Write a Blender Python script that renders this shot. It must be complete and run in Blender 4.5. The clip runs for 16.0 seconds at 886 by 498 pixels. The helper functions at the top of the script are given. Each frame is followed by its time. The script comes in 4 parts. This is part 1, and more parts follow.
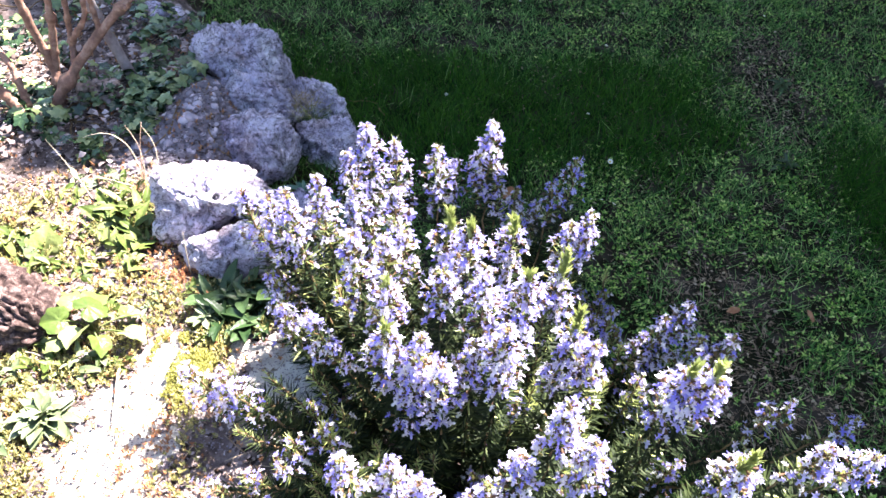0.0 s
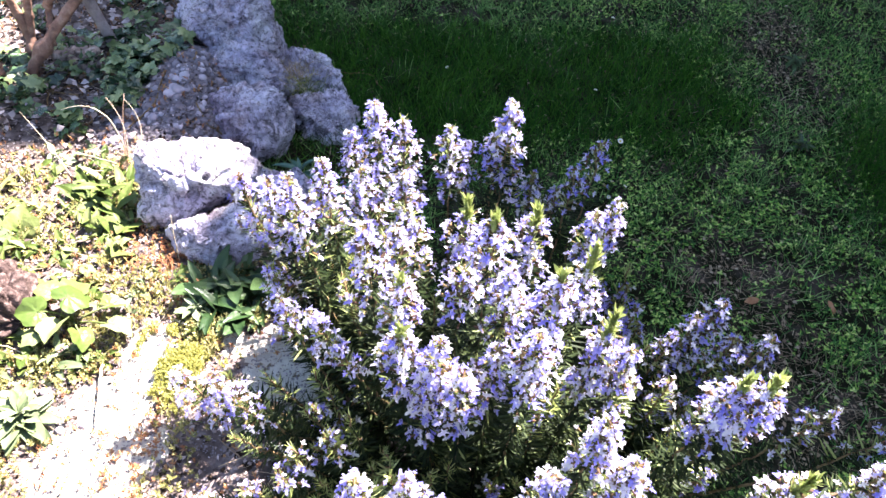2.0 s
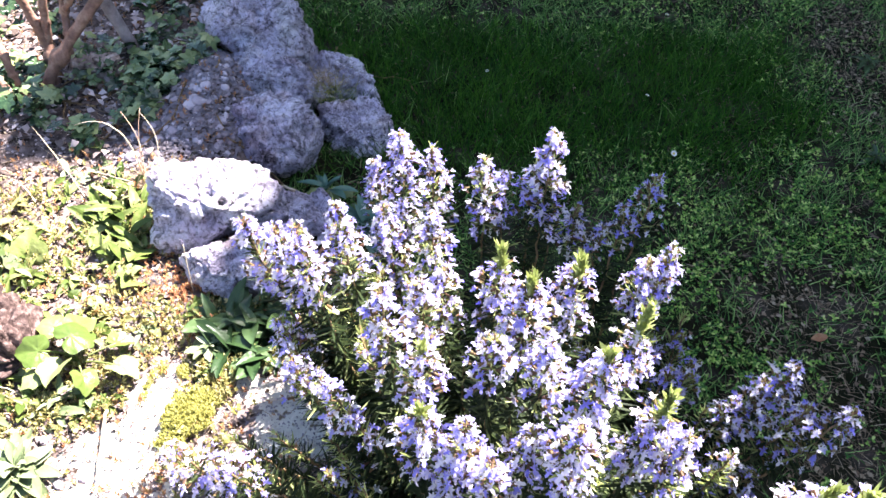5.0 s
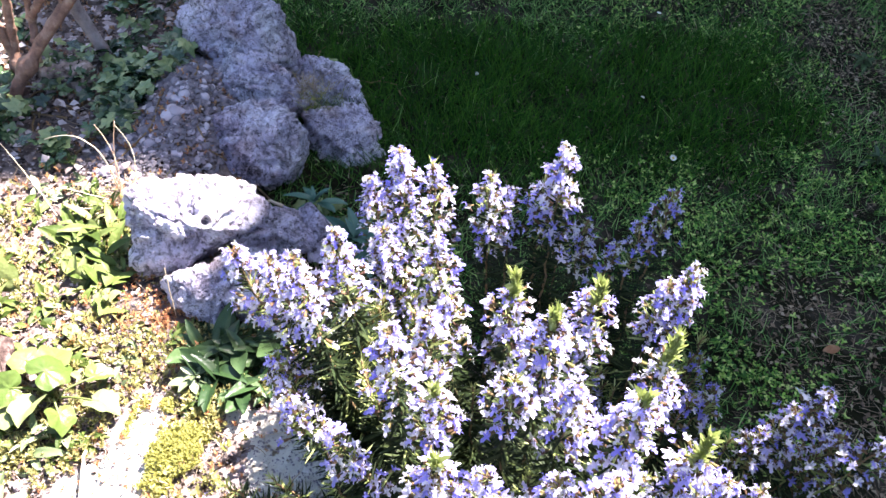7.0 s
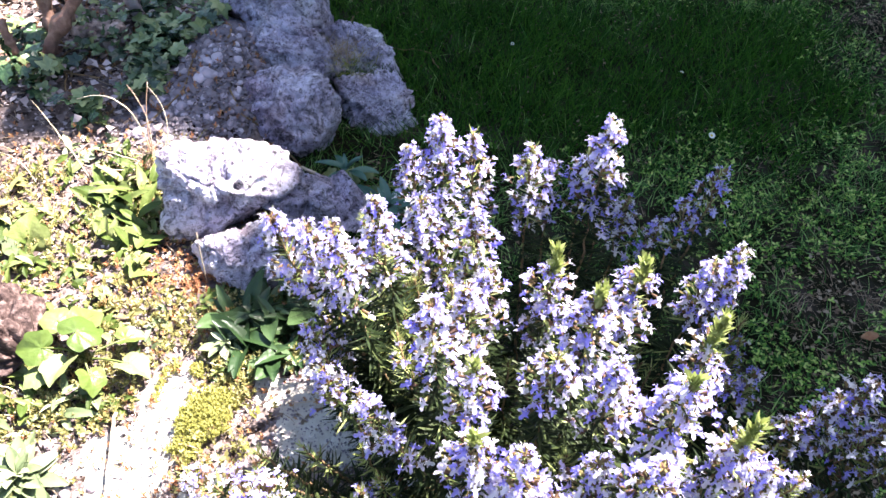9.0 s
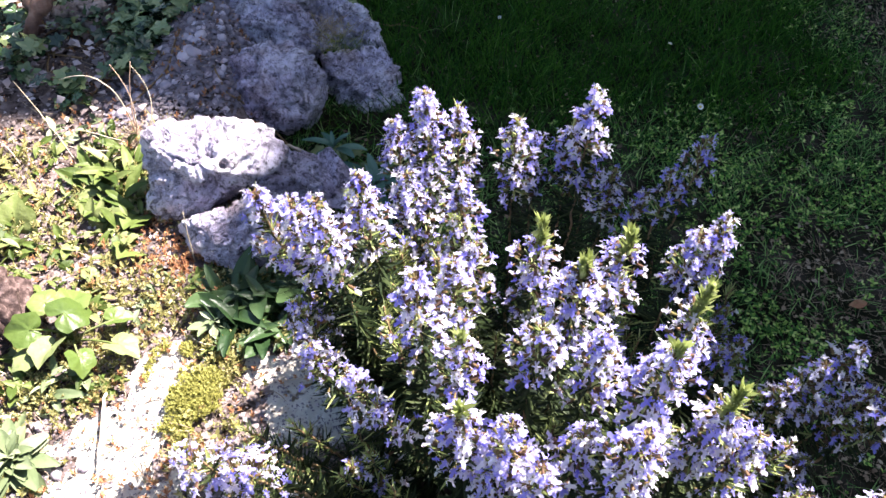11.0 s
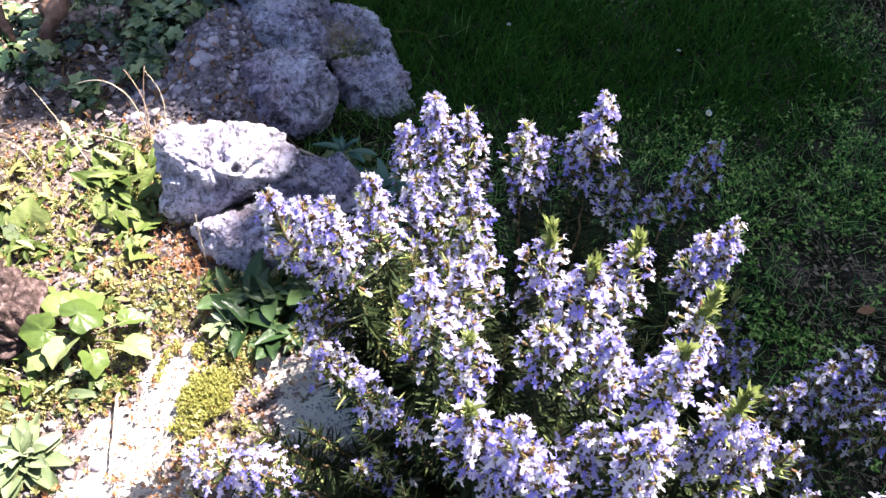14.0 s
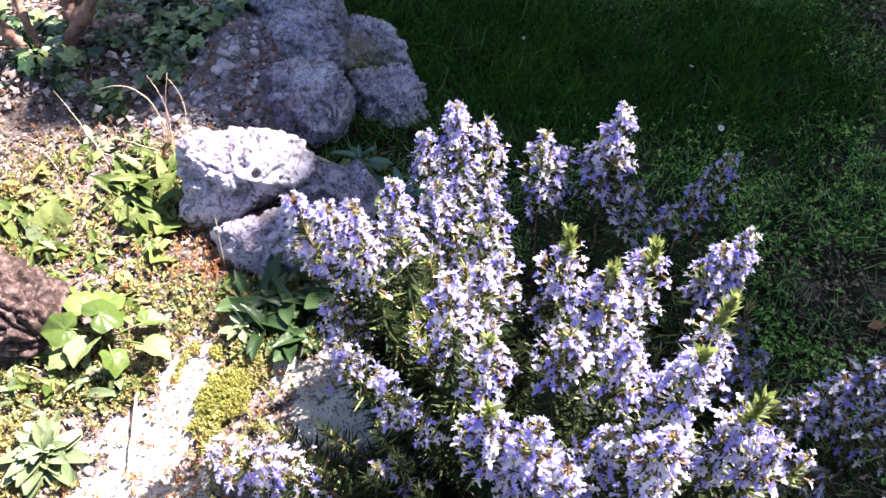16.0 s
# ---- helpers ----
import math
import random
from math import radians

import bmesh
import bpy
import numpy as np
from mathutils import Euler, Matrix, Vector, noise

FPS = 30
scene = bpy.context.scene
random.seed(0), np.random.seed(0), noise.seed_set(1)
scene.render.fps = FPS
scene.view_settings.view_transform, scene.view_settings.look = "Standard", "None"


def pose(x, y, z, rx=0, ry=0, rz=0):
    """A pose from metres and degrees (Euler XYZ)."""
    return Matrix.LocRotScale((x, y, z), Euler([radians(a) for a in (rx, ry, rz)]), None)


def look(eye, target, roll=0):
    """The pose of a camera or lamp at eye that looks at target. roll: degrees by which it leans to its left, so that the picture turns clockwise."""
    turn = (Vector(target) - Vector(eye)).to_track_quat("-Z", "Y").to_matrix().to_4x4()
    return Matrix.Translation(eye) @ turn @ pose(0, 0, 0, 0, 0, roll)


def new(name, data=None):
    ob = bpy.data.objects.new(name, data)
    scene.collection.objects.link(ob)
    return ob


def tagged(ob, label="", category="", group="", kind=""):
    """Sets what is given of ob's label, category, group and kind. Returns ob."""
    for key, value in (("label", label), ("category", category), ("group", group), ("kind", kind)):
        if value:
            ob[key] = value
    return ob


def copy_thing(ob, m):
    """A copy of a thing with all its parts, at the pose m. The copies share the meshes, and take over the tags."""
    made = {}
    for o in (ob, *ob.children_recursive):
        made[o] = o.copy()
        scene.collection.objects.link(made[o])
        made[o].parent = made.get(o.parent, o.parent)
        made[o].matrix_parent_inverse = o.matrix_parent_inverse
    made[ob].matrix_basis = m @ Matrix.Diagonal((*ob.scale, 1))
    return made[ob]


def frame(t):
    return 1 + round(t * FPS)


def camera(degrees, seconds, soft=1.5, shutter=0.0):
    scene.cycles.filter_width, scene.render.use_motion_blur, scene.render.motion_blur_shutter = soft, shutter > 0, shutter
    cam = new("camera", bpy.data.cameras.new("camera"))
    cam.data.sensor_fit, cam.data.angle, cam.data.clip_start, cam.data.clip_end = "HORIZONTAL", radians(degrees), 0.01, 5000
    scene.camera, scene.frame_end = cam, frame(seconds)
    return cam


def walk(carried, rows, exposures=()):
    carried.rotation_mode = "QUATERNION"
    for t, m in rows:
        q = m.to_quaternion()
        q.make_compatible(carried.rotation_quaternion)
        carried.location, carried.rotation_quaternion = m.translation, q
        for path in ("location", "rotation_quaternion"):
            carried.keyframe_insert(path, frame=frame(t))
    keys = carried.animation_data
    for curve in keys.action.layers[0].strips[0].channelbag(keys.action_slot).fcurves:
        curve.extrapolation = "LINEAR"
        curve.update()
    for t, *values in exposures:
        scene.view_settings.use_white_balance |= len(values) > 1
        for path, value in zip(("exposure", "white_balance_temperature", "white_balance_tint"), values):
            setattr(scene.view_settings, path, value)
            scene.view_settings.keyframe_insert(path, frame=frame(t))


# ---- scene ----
cam = camera(58.0, 16.0, soft=1.5)
PATH = [
    (0, (0.07, 0.068, 1.272), (0.034, 1.53, -0.093), 4.6),
    (0.5, (0.058, 0.094, 1.264), (0.007, 1.527, -0.13), 4.4),
    (1, (0.052, 0.124, 1.254), (0.025, 1.56, -0.137), 5.1),
    (1.5, (0.039, 0.144, 1.237), (0.027, 1.593, -0.14), 5.8),
    (2, (0.02, 0.157, 1.22), (0.035, 1.572, -0.193), 6.5),
    (2.5, (0.014, 0.184, 1.207), (0.052, 1.593, -0.212), 6.6),
    (3, (0.017, 0.203, 1.197), (0.033, 1.624, -0.211), 6.7),
    (3.5, (0.031, 0.232, 1.196), (0.021, 1.646, -0.218), 6.7),
    (4, (0.05, 0.267, 1.209), (-0.043, 1.677, -0.206), 5.1),
    (4.2, (0.046, 0.276, 1.206), (-0.059, 1.677, -0.242), 4.5),
    (6.3, (0.006, 0.367, 1.176), (-0.032, 1.732, -0.291), 3.6),
    (6.5, (0.002, 0.376, 1.173), (-0.026, 1.732, -0.296), 3.8),
    (7, (-0.012, 0.379, 1.16), (-0.046, 1.752, -0.294), 4.7),
    (7.5, (-0.019, 0.376, 1.158), (-0.088, 1.751, -0.293), 4.4),
    (8, (-0.024, 0.38, 1.153), (-0.101, 1.733, -0.318), 4.7),
    (8.5, (-0.032, 0.388, 1.149), (-0.104, 1.724, -0.338), 4.9),
    (9, (-0.035, 0.39, 1.143), (-0.109, 1.708, -0.36), 5.1),
    (9.5, (-0.024, 0.394, 1.139), (-0.091, 1.694, -0.38), 4.9),
    (10, (-0.02, 0.392, 1.138), (-0.086, 1.7, -0.374), 4.6),
    (10.2, (-0.021, 0.391, 1.138), (-0.076, 1.7, -0.41), 4.7),
    (12.3, (-0.028, 0.382, 1.139), (-0.089, 1.666, -0.41), 4.8),
    (12.5, (-0.029, 0.381, 1.139), (-0.1, 1.666, -0.392), 4.7),
    (13, (-0.032, 0.381, 1.14), (-0.097, 1.666, -0.391), 4.9),
    (13.5, (-0.029, 0.377, 1.141), (-0.101, 1.659, -0.393), 4.5),
    (14, (-0.026, 0.378, 1.144), (-0.101, 1.667, -0.382), 4.3),
    (14.5, (-0.029, 0.369, 1.15), (-0.098, 1.658, -0.378), 4.5),
    (15, (-0.033, 0.366, 1.151), (-0.099, 1.679, -0.357), 5.0),
    (15.5, (-0.028, 0.363, 1.146), (-0.113, 1.667, -0.368), 4.2),
    (16, (-0.04, 0.358, 1.149), (-0.133, 1.672, -0.356), 4.7),
]
walk(cam, [(t, look(eye, target, roll)) for t, eye, target, roll in PATH], [(0, 3.02), (8, 2.93), (9, 2.82), (9.5, 2.38), (16, 2.33)])

# ---- light ----
SUN_EL, SUN_AZ = 57.0, 46.0          # elevation; azimuth from +x towards +y
sun_way = Vector((math.cos(radians(SUN_EL)) * math.cos(radians(SUN_AZ)),
                  math.cos(radians(SUN_EL)) * math.sin(radians(SUN_AZ)), math.sin(radians(SUN_EL))))
world = bpy.data.worlds.new("sky")
world.use_nodes = True
scene.world = world
sky = world.node_tree.nodes.new("ShaderNodeTexSky")
sky.sky_type, sky.sun_disc = "NISHITA", False
sky.sun_elevation, sky.sun_rotation = radians(SUN_EL), radians(90 - SUN_AZ)
world.node_tree.links.new(sky.outputs[0], world.node_tree.nodes["Background"].inputs[0])
world.node_tree.nodes["Background"].inputs[1].default_value = 0.054
lamp = bpy.data.lights.new("sun", "SUN")
lamp.energy, lamp.angle, lamp.color = 5.0, radians(0.5), (1.0, 0.915, 0.86)
sun = new("sun", lamp)
sun.matrix_world = look(sun_way * 30, (0, 0, 0))

# ---- materials ----


def mat(name, stops, scale=20.0, rough=0.8, bump=0.3, bump_scale=80.0, vary="", spread=0.35, glow=0.0, spec=0.3, detail=6.0, dots=None):
    """A surface whose colour runs over the stops with noise; vary: 'island' or 'object' lightens and darkens each piece by chance.
    glow: share of light let through (thin leaves). dots: (colour, scale, threshold) of spots."""
    m = bpy.data.materials.new(name)
    m.use_nodes = True
    nt = m.node_tree
    node, link = nt.nodes.new, nt.links.new
    bsdf = nt.nodes["Principled BSDF"]
    bsdf.inputs["Roughness"].default_value = rough
    bsdf.inputs["Specular IOR Level"].default_value = spec
    where = node("ShaderNodeNewGeometry")
    big = node("ShaderNodeTexNoise")
    big.inputs["Scale"].default_value, big.inputs["Detail"].default_value, big.inputs["Roughness"].default_value = scale, detail, 0.65
    link(where.outputs["Position"], big.inputs["Vector"])
    fac = big.outputs["Fac"]
    if vary:
        info = node("ShaderNodeObjectInfo") if vary == "object" else where
        rnd = info.outputs["Random" if vary == "object" else "Random Per Island"]
        mix = node("ShaderNodeMix")
        mix.inputs["Factor"].default_value = 0.6
        link(fac, mix.inputs["A"]), link(rnd, mix.inputs["B"])
        fac = mix.outputs["Result"]
    ramp = node("ShaderNodeValToRGB")
    lo, hi = (0.15, 0.85) if vary else (0.3, 0.7)
    cr = ramp.color_ramp
    for n, c in enumerate(stops):
        at = lo + (hi - lo) * n / max(1, len(stops) - 1)
        e = cr.elements[n] if n < 2 else cr.elements.new(at)
        e.position, e.color = at, (*c, 1)
    link(fac, ramp.inputs["Fac"])
    colour = ramp.outputs["Color"]
    if dots:
        vor = node("ShaderNodeTexNoise")
        vor.inputs["Scale"].default_value, vor.inputs["Detail"].default_value = dots[1], 3.0
        link(where.outputs["Position"], vor.inputs["Vector"])
        cut = node("ShaderNodeMapRange")
        cut.inputs["From Min"].default_value, cut.inputs["From Max"].default_value = dots[2], dots[2] + 0.07
        link(vor.outputs["Fac"], cut.inputs["Value"])
        spot = node("ShaderNodeMix")
        spot.data_type = "RGBA"
        spot.inputs["B"].default_value = (*dots[0], 1)
        link(cut.outputs["Result"], spot.inputs["Factor"]), link(colour, spot.inputs["A"])
        colour = spot.outputs["Result"]
    link(colour, bsdf.inputs["Base Color"])
    if bump:
        fine = node("ShaderNodeTexNoise")
        fine.inputs["Scale"].default_value, fine.inputs["Detail"].default_value = bump_scale, 8.0
        link(where.outputs["Position"], fine.inputs["Vector"])
        b = node("ShaderNodeBump")
        b.inputs["Strength"].default_value, b.inputs["Distance"].default_value = bump, 0.5 / bump_scale
        link(fine.outputs["Fac"], b.inputs["Height"]), link(b.outputs["Normal"], bsdf.inputs["Normal"])
    if glow:
        thin = node("ShaderNodeBsdfTranslucent")
        link(colour, thin.inputs["Color"])
        both = node("ShaderNodeMixShader")
        both.inputs[0].default_value = glow
        link(bsdf.outputs[0], both.inputs[1]), link(thin.outputs[0], both.inputs[2])
        link(both.outputs[0], nt.nodes["Material Output"].inputs["Surface"])
    return m


M_SOIL = mat("garden_soil", [(0.04, 0.03, 0.028), (0.15, 0.115, 0.11), (0.36, 0.3, 0.3)], 22, 0.95, 1.0, 150, detail=10, spec=0.1, dots=((0.03, 0.02, 0.016), 70, 0.56))
M_PALE = mat("pale_dry_earth", [(0.36, 0.32, 0.28), (0.54, 0.5, 0.44), (0.66, 0.62, 0.56)], 26, 0.95, 0.9, 120, detail=10, dots=((0.16, 0.12, 0.085), 75, 0.6))
# soil darkened to near black: the shadow between grass blades is in its colour
M_TURF_SHADE = mat("turf_soil_with_blade_shade", [(0.005, 0.007, 0.003), (0.017, 0.016, 0.009), (0.065, 0.052, 0.044)], 9, 1.0, 0.8, 140, spec=0.05, dots=((0.15, 0.105, 0.085), 42, 0.65))


def limestone(name):
    """Weathered limestone: pale and dark mottling at three sizes, small pits and crevices with their shade painted
    dark, coarse and fine relief.
    """
    m = bpy.data.materials.new(name)
    m.use_nodes = True
    nt = m.node_tree
    node, link = nt.nodes.new, nt.links.new
    bsdf = nt.nodes["Principled BSDF"]
    bsdf.inputs["Roughness"].default_value, bsdf.inputs["Specular IOR Level"].default_value = 0.95, 0.12
    where = node("ShaderNodeNewGeometry")

    def cloud(scale, detail, rough, warp=0.0):
        n = node("ShaderNodeTexNoise")
        n.inputs["Scale"].default_value, n.inputs["Detail"].default_value, n.inputs["Roughness"].default_value = scale, detail, rough
        n.inputs["Distortion"].default_value = warp
        link(where.outputs["Position"], n.inputs["Vector"])
        return n.outputs["Fac"]

    def ramp(fac, stops):
        r = node("ShaderNodeValToRGB")
        for n, (at, c) in enumerate(stops):
            e = r.color_ramp.elements[n] if n < 2 else r.color_ramp.elements.new(at)
            e.position, e.color = at, (*c, 1)
        link(fac, r.inputs["Fac"])
        return r.outputs["Color"]

    def blend(kind, fac, a, b):
        x = node("ShaderNodeMix")
        x.data_type, x.blend_type = "RGBA", kind
        x.inputs["Factor"].default_value = fac
        link(a, x.inputs["A"]), link(b, x.inputs["B"])
        return x.outputs["Result"]

    # lilac base: the blue cast of skylit shade is mixed into the stone colour
    base = ramp(cloud(9, 12, 0.72, 0.6), [(0.34, (0.56, 0.5, 0.68)), (0.46, (0.77, 0.71, 0.9)), (0.58, (0.88, 0.83, 0.96)), (0.7, (0.95, 0.92, 0.98))])
    # mottling that also paints crevice shade: same noise as the coarse bump, dark where low
    stain_and_crevice = ramp(cloud(38, 10, 0.75, 1.2), [(0.40, (0.06, 0.05, 0.06)), (0.45, (0.5, 0.46, 0.5)), (0.5, (1.0, 1.0, 1.0))])
    # dark dots paint the shade of small holes, in colour only
    pits = ramp(cloud(120, 4, 0.6, 0.4), [(0.36, (0.12, 0.1, 0.11)), (0.42, (1.0, 1.0, 1.0))])
    blotch = ramp(cloud(15, 12, 0.8, 1.6), [(0.38, (0.15, 0.13, 0.15)), (0.45, (0.8, 0.78, 0.8)), (0.5, (1.0, 1.0, 1.0))])
    fleck = ramp(cloud(80, 8, 0.7, 0.8), [(0.41, (0.12, 0.1, 0.12)), (0.455, (0.6, 0.56, 0.6)), (0.5, (1.0, 1.0, 1.0))])
    rust = ramp(cloud(14, 6, 0.6), [(0.54, (1.0, 1.0, 1.0)), (0.68, (0.62, 0.45, 0.3))])
    colour = blend("MULTIPLY", 0.45, blend("MULTIPLY", 0.8, blend("MULTIPLY", 0.68, blend("MULTIPLY", 0.65, blend("MULTIPLY", 0.5, base, rust), blotch), stain_and_crevice), pits), fleck)
    link(colour, bsdf.inputs["Base Color"])
    low, high = node("ShaderNodeBump"), node("ShaderNodeBump")
    low.inputs["Strength"].default_value, low.inputs["Distance"].default_value = 1.0, 0.011
    high.inputs["Strength"].default_value, high.inputs["Distance"].default_value = 1.0, 0.005
    link(cloud(38, 10, 0.75, 1.2), low.inputs["Height"])
    link(cloud(150, 8, 0.7), high.inputs["Height"]), link(low.outputs["Normal"], high.inputs["Normal"])
    link(high.outputs["Normal"], bsdf.inputs["Normal"])
    return m


M_ROCK = limestone("shade_tinted_limestone")
M_PEBBLE = mat("pebble_stone", [(0.15, 0.13, 0.15), (0.33, 0.29, 0.34), (0.58, 0.53, 0.6)], 18, 0.9, 0.6, 150, vary="object", spec=0.15)
M_BARK = mat("furrowed_bark", [(0.014, 0.009, 0.009), (0.075, 0.05, 0.047), (0.24, 0.17, 0.16)], 75, 0.9, 1.0, 60, spec=0.1)
M_CANE = mat("cane_bark", [(0.11, 0.06, 0.05), (0.25, 0.14, 0.105), (0.42, 0.28, 0.22)], 40, 0.75, 0.6, 150)
M_KNOB = mat("root_bark", [(0.08, 0.055, 0.05), (0.34, 0.26, 0.23), (0.6, 0.5, 0.46)], 45, 0.9, 1.0, 130, spec=0.1)
M_STAKE = mat("weathered_wood", [(0.18, 0.14, 0.15), (0.32, 0.27, 0.28), (0.48, 0.42, 0.43)], 30, 0.85, 0.5, 120)
M_STEM = mat("woody_stem", [(0.1, 0.06, 0.035), (0.2, 0.13, 0.07), (0.28, 0.2, 0.1)], 60, 0.85, 0.3, 200)
# needle green taken almost to black, painting in the shade inside the shrub
M_NEEDLE_SHADE = mat("shade_darkened_needle", [(0.006, 0.012, 0.005), (0.017, 0.029, 0.009), (0.065, 0.085, 0.03)], 30, 0.6, 0, vary="island", glow=0.1, spec=0.2)
M_FRESH = mat("fresh_needle", [(0.24, 0.28, 0.08), (0.38, 0.44, 0.15), (0.54, 0.58, 0.27)], 40, 0.5, 0, vary="island", glow=0.4, spec=0.4)
M_PETAL = mat("lilac_petal", [(0.27, 0.25, 0.9), (0.5, 0.46, 0.95), (0.84, 0.79, 0.96), (0.99, 0.97, 0.96)], 60, 0.6, 0, vary="island", glow=0.62, spec=0.2)
M_CALYX = mat("calyx", [(0.1, 0.055, 0.05), (0.22, 0.13, 0.07), (0.27, 0.25, 0.09)], 60, 0.7, 0, vary="island", glow=0.3)
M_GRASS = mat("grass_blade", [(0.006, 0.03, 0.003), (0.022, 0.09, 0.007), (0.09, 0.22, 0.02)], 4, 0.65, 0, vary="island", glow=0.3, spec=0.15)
M_LAWN = mat("trodden_grass", [(0.008, 0.04, 0.008), (0.07, 0.21, 0.033), (0.42, 0.6, 0.2)], 9, 0.55, 0, vary="island", glow=0.3, spec=0.3)
M_STRAW = mat("dry_grass", [(0.2, 0.14, 0.1), (0.4, 0.3, 0.21), (0.56, 0.47, 0.36)], 20, 0.8, 0, vary="island", glow=0.15)
M_WITHER = mat("withered_grass", [(0.09, 0.055, 0.035), (0.24, 0.17, 0.115), (0.44, 0.36, 0.26)], 20, 0.8, 0, vary="island", glow=0.15)
M_CLOVER = mat("clover_leaf", [(0.008, 0.035, 0.008), (0.045, 0.15, 0.02), (0.22, 0.4, 0.06), (0.66, 0.7, 0.25)], 9, 0.5, 0, vary="island", glow=0.25, spec=0.3)
M_SEDUM = mat("low_weed_leaf", [(0.07, 0.072, 0.02), (0.27, 0.245, 0.085), (0.58, 0.53, 0.26)], 16, 0.6, 0, vary="island", glow=0.3)
M_RUST = mat("rusty_weed_leaf", [(0.26, 0.1, 0.05), (0.42, 0.2, 0.1), (0.5, 0.34, 0.16)], 20, 0.7, 0, vary="island", glow=0.25)
M_MOSS = mat("yellow_moss", [(0.2, 0.19, 0.045), (0.34, 0.33, 0.09), (0.5, 0.48, 0.16)], 30, 0.8, 0, vary="island", glow=0.3)
M_LITTER = mat("leaf_litter", [(0.03, 0.02, 0.017), (0.15, 0.11, 0.1), (0.38, 0.31, 0.31), (0.66, 0.58, 0.6)], 30, 0.85, 0.3, 150, vary="island", glow=0.1)
M_IVY = mat("ivy_leaf", [(0.012, 0.03, 0.016), (0.035, 0.075, 0.035), (0.085, 0.145, 0.06), (0.19, 0.26, 0.11), (0.36, 0.4, 0.17)], 45, 0.25, 0.3, 90, vary="object", glow=0.2, spec=0.7)
M_BROAD = mat("broad_leaf", [(0.038, 0.066, 0.012), (0.1, 0.145, 0.03), (0.18, 0.225, 0.065), (0.34, 0.37, 0.17)], 34, 0.5, 0.4, 70, vary="object", glow=0.3, spec=0.3)
M_MALLOW = mat("mallow_leaf", [(0.06, 0.1, 0.022), (0.12, 0.18, 0.04), (0.2, 0.26, 0.075), (0.38, 0.42, 0.2)], 30, 0.4, 0.4, 70, vary="object", glow=0.35, spec=0.5)
M_DARKLEAF = mat("dark_leaf", [(0.018, 0.042, 0.014), (0.034, 0.07, 0.022), (0.08, 0.13, 0.05)], 25, 0.4, 0.3, 80, vary="object", glow=0.2, spec=0.5)
M_BLUELEAF = mat("bluish_leaf", [(0.03, 0.09, 0.07), (0.06, 0.15, 0.11), (0.11, 0.22, 0.17)], 25, 0.4, 0.3, 80, vary="object", glow=0.2, spec=0.5)
M_PALELEAF = mat("pale_leaf", [(0.11, 0.15, 0.07), (0.22, 0.27, 0.14), (0.44, 0.48, 0.32)], 25, 0.6, 0.3, 80, vary="object", glow=0.3)
M_DEAD = mat("dead_leaf", [(0.24, 0.1, 0.05), (0.4, 0.19, 0.1), (0.5, 0.3, 0.17)], 40, 0.8, 0.4, 100, glow=0.2)
M_STALK = mat("dry_stalk", [(0.34, 0.27, 0.19), (0.48, 0.4, 0.3), (0.6, 0.52, 0.42)], 40, 0.8, 0.2, 150)
M_TWIG = mat("brown_stalk", [(0.2, 0.12, 0.08), (0.34, 0.23, 0.17), (0.46, 0.35, 0.27)], 40, 0.8, 0.2, 150)
M_WHITE = mat("daisy_petal", [(0.72, 0.72, 0.7), (0.82, 0.82, 0.8)], 60, 0.6, 0, glow=0.25)
M_YELLOW = mat("daisy_disc", [(0.6, 0.4, 0.04), (0.75, 0.55, 0.07)], 200, 0.8, 0.4, 400)
M_SHADE_WALL = mat("shade_wall_plaster", [(0.4, 0.37, 0.32), (0.5, 0.46, 0.4)], 2, 0.9, 0.3, 30)

# ---- building helpers ----
rng = np.random.default_rng(7)


def root_place(ob):
    p = Vector((0, 0, 0))
    while ob is not None:
        p += ob.location
        ob = ob.parent
    return np.array(p)


def mesh(name, V, F, mats, which=None, smooth=True):
    me = bpy.data.meshes.new(name)
    V, F = np.asarray(V, np.float32), np.asarray(F, np.int32)
    me.vertices.add(len(V)), me.loops.add(F.size), me.polygons.add(len(F))
    me.vertices.foreach_set("co", V.ravel())
    me.loops.foreach_set("vertex_index", F.ravel())
    me.polygons.foreach_set("loop_start", np.arange(0, F.size, F.shape[1], dtype=np.int32))
    me.polygons.foreach_set("use_smooth", np.full(len(F), smooth))
    for m in mats:
        me.materials.append(m)
    if which is not None:
        me.polygons.foreach_set("material_index", np.asarray(which, np.int32))
    me.update(calc_edges=True)
    me.validate()
    return me


def solid(name, V, F, mats, parent=None, label="", which=None, smooth=True):
    """One mesh object from places in the world, under a thing or a part."""
    mats = mats if isinstance(mats, list) else [mats]
    off = root_place(parent) if parent else np.zeros(3)
    ob = new(name, mesh(name, np.asarray(V) - off, F, mats, which, smooth))
    if parent:
        ob.parent = parent
    if label:
        tagged(ob, label)
    return ob


def thing(name, place, label, category, group=""):
    ob = new(name)
    ob.location = place
    return tagged(ob, label, category, group)


def unit(v):
    return v / np.maximum(np.linalg.norm(v, axis=-1, keepdims=True), 1e-9)


